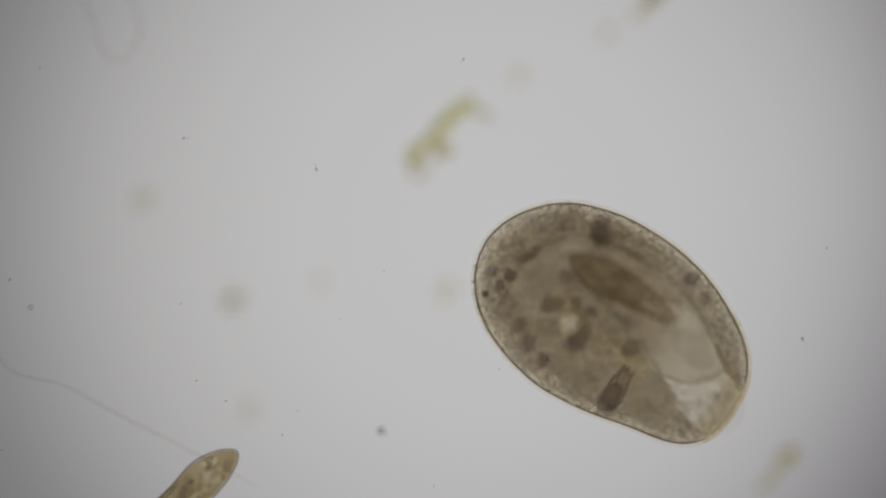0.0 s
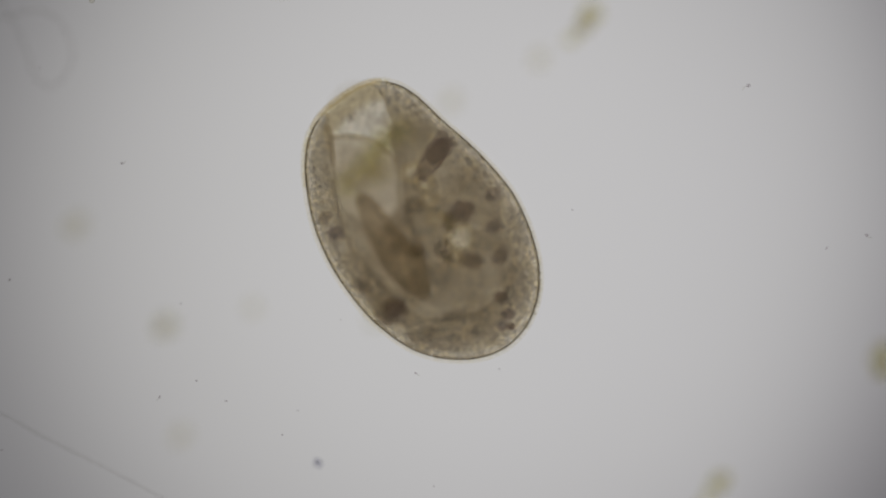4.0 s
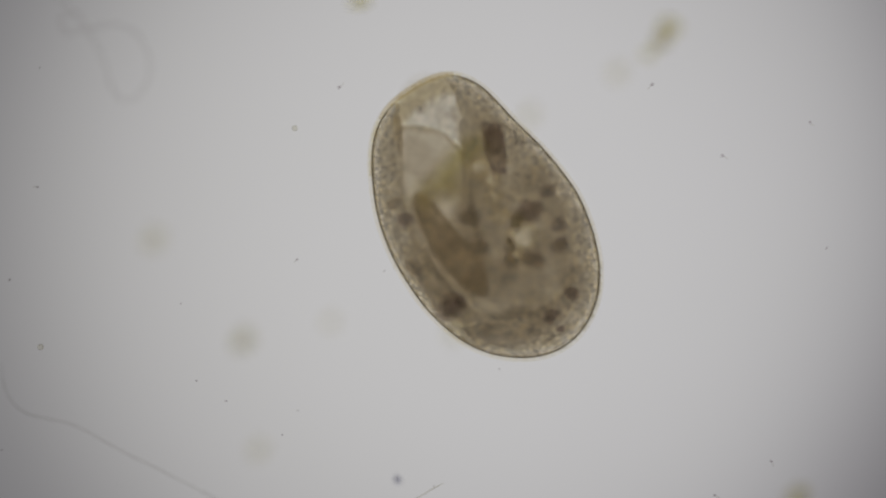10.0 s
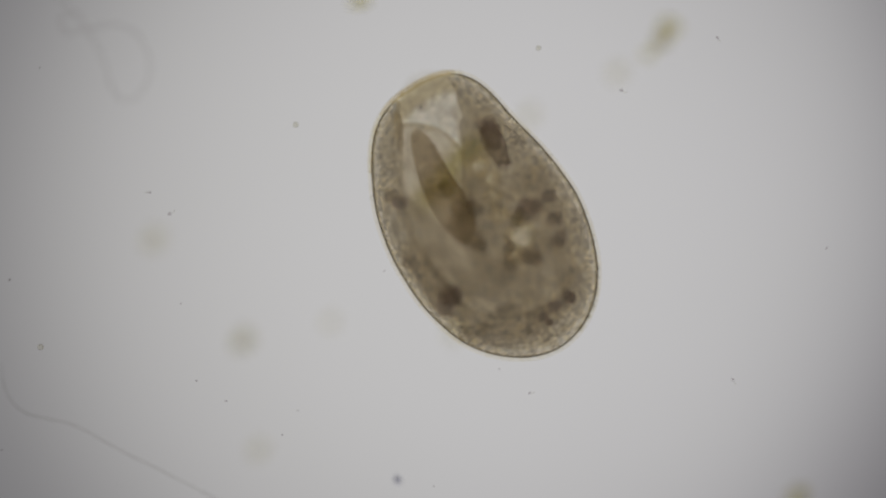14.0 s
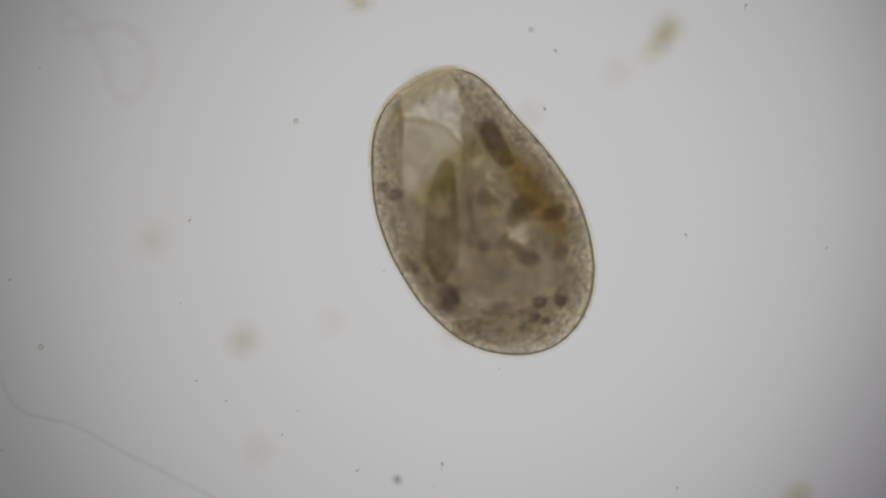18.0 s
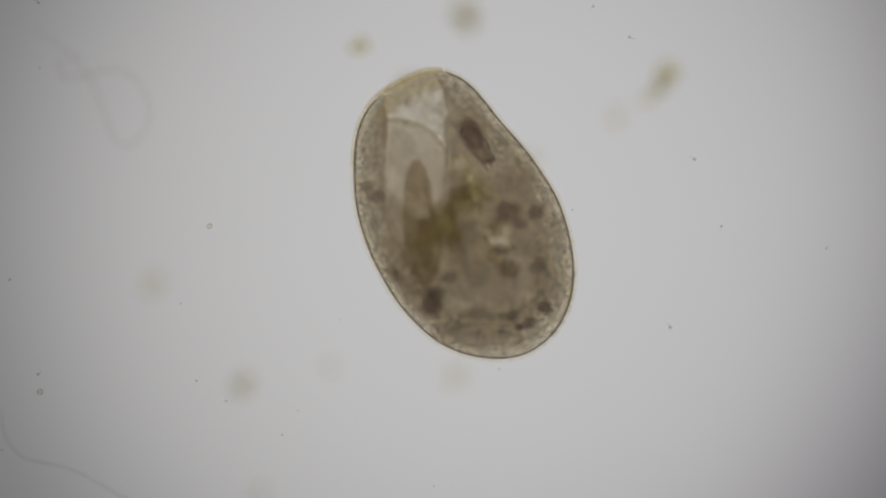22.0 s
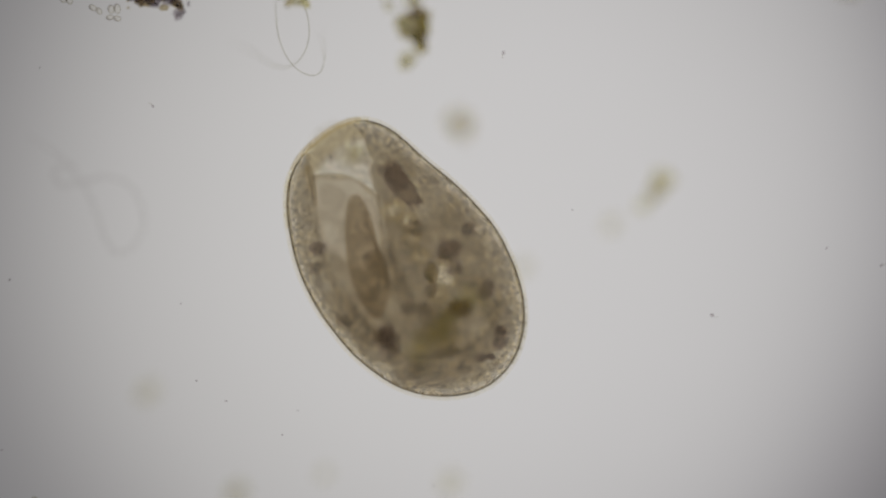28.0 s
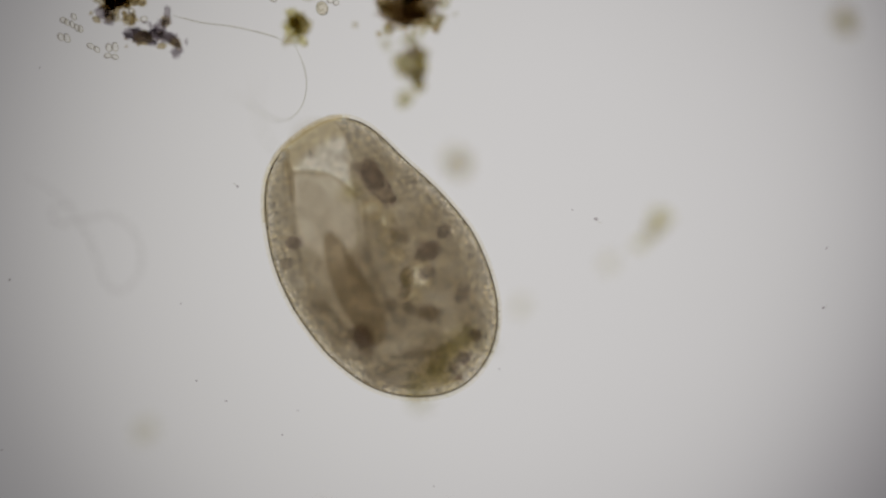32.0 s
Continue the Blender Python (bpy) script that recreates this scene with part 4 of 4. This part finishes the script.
def debris():
    clump("algal_strand", "blurred olive-green strand of algae lying on the slide", "alga", 808, 305, -225,
          [(-26, 8, 22, 13, -50), (-8, -14, 24, 14, -45), (14, -34, 24, 15, -35), (38, -54, 20, 14, -20), (-60, 40, 20, 15, -40), (-44, 26, 18, 12, -40), (-4, 30, 19, 15, 60), (-14, 36, 15, 12, 0), (62, -38, 20, 11, 20), (76, -30, 13, 9, 20), (-62, 56, 13, 10, 0)],
          ("algal_green", "algal_green", "algal_green", "algal_green", "olive", "olive", "olive", "moss", "tan", "tan", "olive"))
    clump("algal_clump", "blurred olive-brown clump of algae lying on the slide", "alga", 1175, 62, -230, [(12, -18, 22, 15, 30), (0, 2, 24, 16, -50), (-12, 18, 18, 12, -40), (-30, 36, 14, 9, 0)], ("olive", "moss", "tan"), "algal clumps")
    clump("algal_clump", "blurred olive-brown clump of algae lying on the slide", "alga", 1405, 884, -240, [(0, 0, 22, 14, -60), (12, -14, 16, 12, 0), (-22, 28, 18, 9, -50), (-40, 50, 16, 8, -40)], "olive", "algal clumps")
    clump("algal_clump", "blurred olive-brown clump of algae lying on the slide", "alga", 1695, 662, -220, [(0, 0, 24, 18, 90), (6, -24, 14, 12, 0), (2, 22, 18, 12, 0)], "olive", "algal clumps")
    clump("algal_clump", "round olive-brown clump of algae out of focus", "alga", 823, -50, -300, [(0, -6, 22, 20, 0), (6, 10, 20, 16, 30), (2, 2, 14, 12, 0)], "moss", "algal clumps")
    clump("algal_clump", "small brown clump of algae out of focus", "alga", 637, 0, -180, [(0, 0, 16, 11, -40), (10, 4, 9, 8, 0), (-12, 8, 9, 7, 0)], "olive", "algal clumps")
    clump("algal_clump", "round dark brown clump of algae out of focus", "alga", 1508, -300, -280, [(0, 0, 22, 19, 0), (6, 12, 16, 14, 30), (-4, -12, 16, 12, 0)], "moss", "algal clumps")
    for u, v, r, mat in ((430, 603, 21, "tan"), (272, 425, 22, "pale"), (458, 797, 18, "pale"), (807, 586, 22, "pale"), (1092, 130, 18, "pale"),
                         (936, 205, 18, "pale"), (585, 570, 14, "pale"), (760, 372, 18, "tan")):
        clump("floc", "soft pale round floc out of focus in the water", "floc", u, v, -280, [(0, 0, r, r * 0.85, 20), (r * 0.3, -r * 0.5, r * 0.7, r * 0.6, 0), (-r * 0.3, r * 0.4, r * 0.6, r * 0.5, 0)], mat, "flocs")
    clump("mineral_grain", "small dark bluish-grey grain in the water", "grain", 704, 850, -68, [(0, 0, 9, 6, 60), (-3, -5, 4, 3, 0)], "grain",
          drift=[(0, -11, -16), (6, 1, 0), (9, 0, 0), (32, 0, 0)])
    # flocs at the upper edge
    clump("brown_floc", "ragged dark brown floc of detritus", "floc", 733, -322, -62, [(-20, -2, 30, 22, 10), (12, -8, 34, 26, 0), (-4, 16, 24, 15, -10), (34, -12, 24, 24, 0)] + scatter(1, 46, 62, 40, 6, 16) + scatter(5, 30, 90, 50, 3, 8) + [(52, 20, 14, 10, 0), (62, 16, 9, 8, 0), (40, 30, 9, 7, 0), (-30, 40, 9, 7, 0), (-34, 34, 7, 6, 0)],
          ("vacuole_brown",) * 4 + ("brown", "tan", "brown", "vacuole_olive") * 18 + ("tan", "vacuole_olive") * 4 + ("olive",) * 5, "detritus flocs", ragged=True)
    clump("brown_floc", "blurred hanging tail of brown detritus", "floc", 740, -217, -120,
          [(3, -28, 15, 10, -10), (21, -25, 13, 11, 20), (-20, -10, 12, 10, 80), (-13, 5, 12, 9, 35), (22, -8, 15, 9, 85), (18, 8, 14, 10, 80), (10, 16, 12, 9, 40), (17, 28, 13, 9, 80),
           (15, 36, 8, 7, 0), (-6, 56, 14, 10, -50), (-12, 64, 11, 9, -50), (-4, -50, 12, 6, 0), (10, -46, 9, 6, 0), (-43, -44, 10, 7, 60), (10, -30, 12, 9, 0), (2, 10, 12, 9, 30), (20, 0, 11, 9, 0), (4, -10, 18, 14, 20), (0, -18, 22, 12, 0), (6, 8, 18, 12, 50), (-2, -8, 24, 16, 0), (12, 18, 18, 11, 70), (-10, 52, 14, 12, -50)],
          ("vacuole_brown", "moss", "tan", "moss", "olive", "vacuole_brown", "tan", "moss", "olive", "tan", "pale", "tan", "tan", "tan", "vacuole_brown", "tan", "tan", "pale", "tan", "vacuole_pale", "pale", "tan", "pale"), "detritus flocs", ragged=True)
    clump("brown_floc", "small brown floc of detritus", "floc", 537, -292, -60, scatter(3, 14, 24, 20, 6, 12) + [(-2, 8, 14, 10, 0), (-14, 26, 9, 6, -50), (0, 22, 12, 8, 80), (14, 28, 10, 6, 50), (4, -12, 16, 10, 0), (24, -56, 14, 9, 0)], ("moss", "tan", "olive"), "detritus flocs", ragged=True)
    clump("brown_floc", "ragged yellow-brown floc of detritus", "floc", 224, -334, -28, scatter(4, 60, 52, 34, 5, 13) + scatter(6, 24, 60, 44, 2, 6), ("brown", "brown", "vacuole_olive", "black"), "detritus flocs", ragged=True)
    clump("dark_floc", "ragged blackish violet floc of detritus", "floc", 290, -276, -26,
          [(-42, -2, 13, 9, 10), (-30, 2, 16, 10, 0), (-22, 6, 14, 10, 0), (-8, 4, 14, 11, 0), (0, -4, 13, 9, 0), (10, -14, 14, 7, -30), (18, -24, 8, 8, 0), (22, -36, 6, 12, 0), (20, 4, 13, 8, 10), (28, 8, 13, 8, 30), (36, 14, 10, 7, 40), (42, 24, 9, 5, 60), (36, 36, 6, 6, 0), (34, 30, 5, 5, 0), (12, 20, 8, 5, 0), (-6, 14, 8, 5, 0), (-34, -8, 9, 5, 0), (-48, 4, 6, 5, 0)]
          + scatter(7, 34, 70, 28, 2, 5), ("black", "black", "brown", "black"), "detritus flocs", ragged=True)


debris()


def small_cells():
    """Round algal spores and pairs of clear yeast-like cells beside the flocs."""
    for i, (u, v, a, b, w) in enumerate(((128, -302, 6, 5, 30), (134, -298, 6, 4, 60), (143, -294, 6, 4, 70), (152, -288, 7, 4, 60), (146, -308, 6, 4, 60), (158, -286, 6, 4, 80), (123, -272, 7, 5, 60), (134, -270, 8, 5, 70),
                                         (208, -253, 7, 5, 80), (219, -254, 8, 5, 80), (206, -239, 6, 4, 0), (219, -237, 6, 4, 20), (176, -256, 7, 4, 30), (187, -250, 6, 4, 60), (270, -304, 6, 5, 0), (248, -318, 5, 4, 0), (500, -340, 6, 5, 0), (600, -337, 6, 4, 0), (610, -333, 5, 4, 0))):
        c = tagged(new("yeast_cell"), "small clear oval cell with a dark edge", "cell", "yeast cells")
        ring = [Vector((a * math.cos(k * math.pi / 8), b * math.sin(k * math.pi / 8), 0)) * K for k in range(16)]
        part("cell_wall", tube(ring, 0.8, 5, True), "wall", c)
        # dark crescent tube stands in for relief shading on one side
        part("shade_crescent", tube([q * 1.06 for q in ring[6:15]], 2.0, 5, False, 1.0, 0.3, 3), "granule", c)
        part("plasm", lump(a, b, b, 2, 0.1, i), "clear", c)
        MOVES.append((c, stage_rows(u, v, -6, -w)))
    c = tagged(new("spore"), "round clear spore with a dark wall and kernel", "spore")
    part("cell_wall", tube([Vector((10 * math.cos(k * math.pi / 12), 12 * math.sin(k * math.pi / 12), 0)) * K for k in range(24)], 1.3, 5, True), "wall", c)
    part("kernel", tube([Vector(((5 + math.sin(3 * g)) * math.cos(g) - 1.5, (6.5 + math.cos(2 * g)) * math.sin(g) + 2, 0)) * K for g in [k * math.pi / 12 for k in range(3, 22)]], 1.1, 5, False, 1.0, 0.4, 5), "wall", c)
    # the spore's relief shading, likewise built as a dark crescent
    part("shade_crescent", tube([Vector((9 * math.cos(k * math.pi / 12), 11 * math.sin(k * math.pi / 12), 0)) * K for k in range(15, 25)], 1.8, 5, False, 1.0, 0.3, 4), "granule", c)
    part("plasm", lump(10, 12, 8, 2, 0.1, 4), "lip", c)
    MOVES.append((c, stage_rows(585, -323, -4, 15)))
    for u, v, q, drift in ((520, 228, 4, [(0, -300, -300), (5, -200, -180), (8, 0, 0), (20, 4, -15), (24, -300, 200), (32, -900, 500)]), (72, 614, 4.5, ()),
                           (953, 85, 3.5, [(0, 300, -400), (11, 60, -80), (12.5, 0, 0), (17.5, 0, -2), (18.5, -40, -90), (32, -600, -800)])):
        c = tagged(new("spore"), "tiny yellowish round spore", "spore", "tiny spores")
        part("cell_wall", tube([Vector((q * math.cos(k * math.pi / 8), q * math.sin(k * math.pi / 8), 0)) * K for k in range(16)], 0.9, 5, True), "wall", c)
        part("plasm", lump(q, q, q * 0.8, 2, 0.1, 4), "pale", c)
        MOVES.append((c, stage_rows(u, v, -12, 0, drift)))


small_cells()


def thread(name, label, pts, r, h, material="thread"):
    u0, v0 = pts[0]
    base = place(u0, v0, h)
    ob = part(name, tube(smooth_line([place(u, v, h) - base for u, v in pts], 10), r, 6), material)
    tagged(ob, label, "thread", "threads")
    MOVES.append((ob, stage_rows(u0, v0, h)))


thread("thread", "long faint curved thread in the water", [(2, 640), (10, 690), (45, 730), (130, 752), (220, 800), (310, 845), (385, 884), (470, 930)], 2.6, -45)
thread("thread", "faint coiled thread out of focus", [(60, -30), (122, 12), (160, 60), (183, 108), (203, 164), (236, 176), (266, 130), (252, 72), (210, 44), (158, 52), (118, 58), (110, 30), (150, 22)], 3.6, -125)
thread("thread", "fine dark coiled thread beside the flocs", [(322, -310), (370, -298), (430, -290), (490, -276), (512, -268)], 1.0, -12, "wall")


def thread_loop():
    """Two slack bights of the same thread: one rides on the stage, one swings down out of focus."""
    def bight(pts, rows):
        ob = part("thread", tube(smooth_line([Vector((x, -y, h)) * K for x, y, h in pts], 10), 0.85, 6), "wall")
        tagged(ob, "fine dark loop of thread beside the flocs", "thread", "threads")
        MOVES.append((ob, rows))
    bight([(-20, -95, -10), (-5, -60, -6), (1, -30, -4), (0, -8, -2), (-6, 13, 0), (-20, 30, -14), (-42, 38, -45), (-72, 30, -80), (-112, 2, -120), (-152, -18, -150)],
          stage_rows(555, -165, -4, 0, [(0, -2, -46), (25.5, -2, -46), (28, 2, -27), (29, 2, -22), (30, 0, -7), (32, 1, 0)]))
    rows = []
    for t, u, v, h, turn in ((0, 0, 0, -4, 0), (6, 0, 0, -4, 0), (6.5, 0, 0, -4, 0), (20, 0, 0, -4, 0), (22, 0, 0, -4, 0), (23, 0, 0, -4, 0), (24, 0, 0, -4, 0), (25.5, 0, 0, -4, 0), (26.5, 7, -3, -4, 2), (28, 19, 17, -4, 3),
                             (29, 33, 28, -4, 9), (29.5, 24, 50, -50, 9), (30, -10, 70, -110, 4), (31, -20, 70, -170, 0), (32, -20, 90, -190, 0)):
        du, dv = between(STAGE, t)
        rows.append((t, Matrix.Translation(place(544 + u + du, -153 + v + dv, h)) @ Matrix.Rotation(radians(turn), 4, "Z")))
    bight([(-60, -150, -60), (-59, -110, -20), (-55, -70, -6), (-42, -34, -2), (-22, -10, 0), (0, 0, 0), (15, -5, 0), (22, -24, -20), (21, -50, -60), (14, -90, -110)], rows)


thread_loop()

# ---- dust on the camera's cover glass, and small drifting specks ----
def specks():
    rng = random.Random(21)
    mesh = part("dust_speck", lump(2.4, 1.8, 1.5, 1, 0.5, 3), "dust")
    tagged(mesh, "tiny dark speck of dust", "dust", "dust specks")
    first = True
    for u, v, s in ((1463, 440, 1.2), (17, 495, 1.3), (400, 710, 1.2), (348, 674, 1.0), (680, 480, 1.0), (70, 120, 0.9), (499, 770, 0.9), (768, 861, 0.9), (884, 653, 0.9), (527, 727, 0.8), (3, 797, 1.1), (603, 566, 0.7), (1013, 372, 0.9), (320, 538, 0.9)):
        m = Matrix.Translation(place(u, v, 2)) @ Matrix.Rotation(rng.uniform(0, 6), 4, "Z") @ Matrix.Diagonal((s, s, s, 1))
        if first:
            mesh.matrix_basis, first = m, False
        else:
            o = copy_thing(mesh, m)
            o.scale = (s, s, s)


specks()


# small swimmers and a fibre: radius, material, and seconds, u, v
DRIFTERS = [
    (3.0, [(0, 700, -400), (20.5, 1090, 380), (21.5, 1160, 492), (22, 1186, 580), (22.4, 1241, 630), (23, 1289, 697), (23.5, 1322, 733), (23.8, 1336, 755), (25, 1440, 890), (32, 1900, 1500)]),
    (3.0, [(0, 1700, 500), (14, 1100, 160), (16.5, 1000, 100), (17.6, 983, 97), (18.4, 983, 82), (19, 967, 80), (20, 990, 105), (20.2, 1005, 121), (21.5, 1160, 240), (24, 1500, 420), (32, 2400, 900)]),
    (2.6, [(0, 1500, 900), (19, 1190, 330), (20.4, 1167, 186), (20.8, 1183, 145), (21, 1176, 121), (21.4, 1164, 78), (21.8, 1132, 62), (22.2, 1095, 70), (23, 1000, -60), (32, 500, -900)]),
    (3.2, [(0, 500, -300), (7, 960, 90), (8, 1020, 135), (8.5, 1050, 154), (9, 1073, 173), (9.5, 1107, 189), (10, 1154, 150), (10.5, 1189, 105), (11.3, 1250, -20), (32, 1500, -900)]),
    (3.2, [(0, 1500, -500), (7, 760, 0), (9, 674, 87), (10.5, 560, 190), (13, 380, 330), (18, -60, 560), (32, -900, 1000)]),
    (3.2, [(0, 700, 1500), (24, 830, 400), (27, 870, 160), (28, 891, 94), (29, 905, 10), (30, 920, -90), (32, 950, -250)]),
    (2.4, [(0, 1900, 500), (7.5, 1480, 120), (9, 1418, 28), (10, 1380, -50), (32, 900, -900)]),
    (2.6, [(0, 820, 105), (1, 870, 20), (2, 930, -120), (32, 1500, -900)]),
    (2.4, [(0, 325, 245), (0.6, 214, 240), (1.6, 228, 247), (2, 232, 249), (3, 231, 272), (5, 180, 300), (9, -60, 380), (32, -700, 800)]),
    (3.4, [(0, 1420, 600), (1, 1283, 380), (2, 1097, 357), (3, 1190, 245), (4.5, 1400, 120), (6, 1640, 40), (32, 2600, -500)]),
    (3.0, [(0, 560, 300), (1, 625, 550), (1.6, 647, 140), (2.2, 700, -60), (32, 1400, -900)]),
    (2.4, [(0, 100, 900), (11, 560, 430), (13, 625, 377), (14.5, 680, 330), (19, 900, 150), (32, 1500, -500)]),
    (2.6, [(0, 2000, 700), (11, 1390, 180), (13, 1310, 110), (14.5, 1250, 40), (16, 1200, -60), (32, 800, -800)]),
    (2.6, [(0, 1900, -300), (15, 1330, 20), (17, 1274, 66), (18, 1320, 10), (19, 1400, -90), (32, 2000, -900)]),
    (2.4, [(0, 900, 1900), (6, 1377, 587), (8, 1500, 300), (10, 1640, 80), (32, 2500, -900)]),
    (2.4, [(0, -600, 300), (16, 340, 345), (17, 361, 353), (19, 280, 453), (21, 150, 600), (23, -20, 720), (32, -600, 1300)]),
    (3.4, [(0, 2500, 900), (29, 1200, 520), (31, 1090, 420), (32, 1055, 388)]),
    (2.6, [(0, 2800, 0), (28, 1560, 470), (32, 1457, 545)]),
    (2.6, [(0, -500, -300), (26, 200, 120), (28, 270, 188), (30, 340, 260), (32, 420, 330)]),
    (2.4, [(0, 1100, 1500), (19, 1213, 822), (20, 1230, 760), (23, 1297, 187), (24, 1310, 10), (32, 1400, -900)]),
    (2.4, [(0, 2300, 1500), (13, 1013, 732), (14.5, 900, 690), (19, 560, 900), (32, 0, 1500)]),
    (2.4, [(0, 1600, 1300), (3, 918, 788), (5, 560, 560), (7, 200, 420), (9, -50, 330), (32, -900, 0)]),
]


def drifters():
    for i, (q, rows) in enumerate(DRIFTERS):
        c = tagged(new("flagellate"), "tiny dark oval flagellate swimming in the water", "flagellate", "flagellates")
        part("body", lump(q * 1.2, q * 0.9, q * 0.9, 2, 0.2, i), "dust", c)
        tail = [Vector((-q * (1 + 0.7 * k), q * 0.5 * math.sin(k * 1.3), 0)) * K for k in range(5)]
        part("flagellum", tube(tail, 0.4, 4), "wall", c)
        keyed = []
        for k, (t, u, v) in enumerate(rows):
            a, b = rows[max(k - 1, 0)], rows[min(k + 1, len(rows) - 1)]
            turn = math.atan2(a[2] - b[2], b[1] - a[1])
            if keyed:
                turn = last + max(-1.2, min(1.2, (turn - last + math.pi) % (2 * math.pi) - math.pi))
            last = turn
            keyed.append((t, Matrix.Translation(place(u, v, -4)) @ Matrix.Rotation(turn, 4, "Z")))
        MOVES.append((c, keyed))
    f = part("fibre", tube([Vector((x, 2 * math.sin(x * 0.05), 0)) * K for x in range(-34, 35, 4)], 0.9, 5), "wall")
    tagged(f, "short thin straight fibre drifting in the water", "fibre")
    MOVES.append((f, [(t, Matrix.Translation(place(u, v, -8)) @ Matrix.Rotation(radians(-a), 4, "Z")) for t, u, v, a in
                      ((0, 1100, 1700, -100), (6.5, 905, 1010, -92), (7, 890, 930, -88), (7.5, 882, 768, -85), (8, 866, 790, -52), (8.5, 838, 818, -36), (9, 820, 842, -34), (9.5, 790, 850, -30), (11, 690, 950, -20), (32, -300, 1600, -20))]))


drifters()


def motions():
    for ob, rows in MOVES:
        walk(ob, rows)


motions()
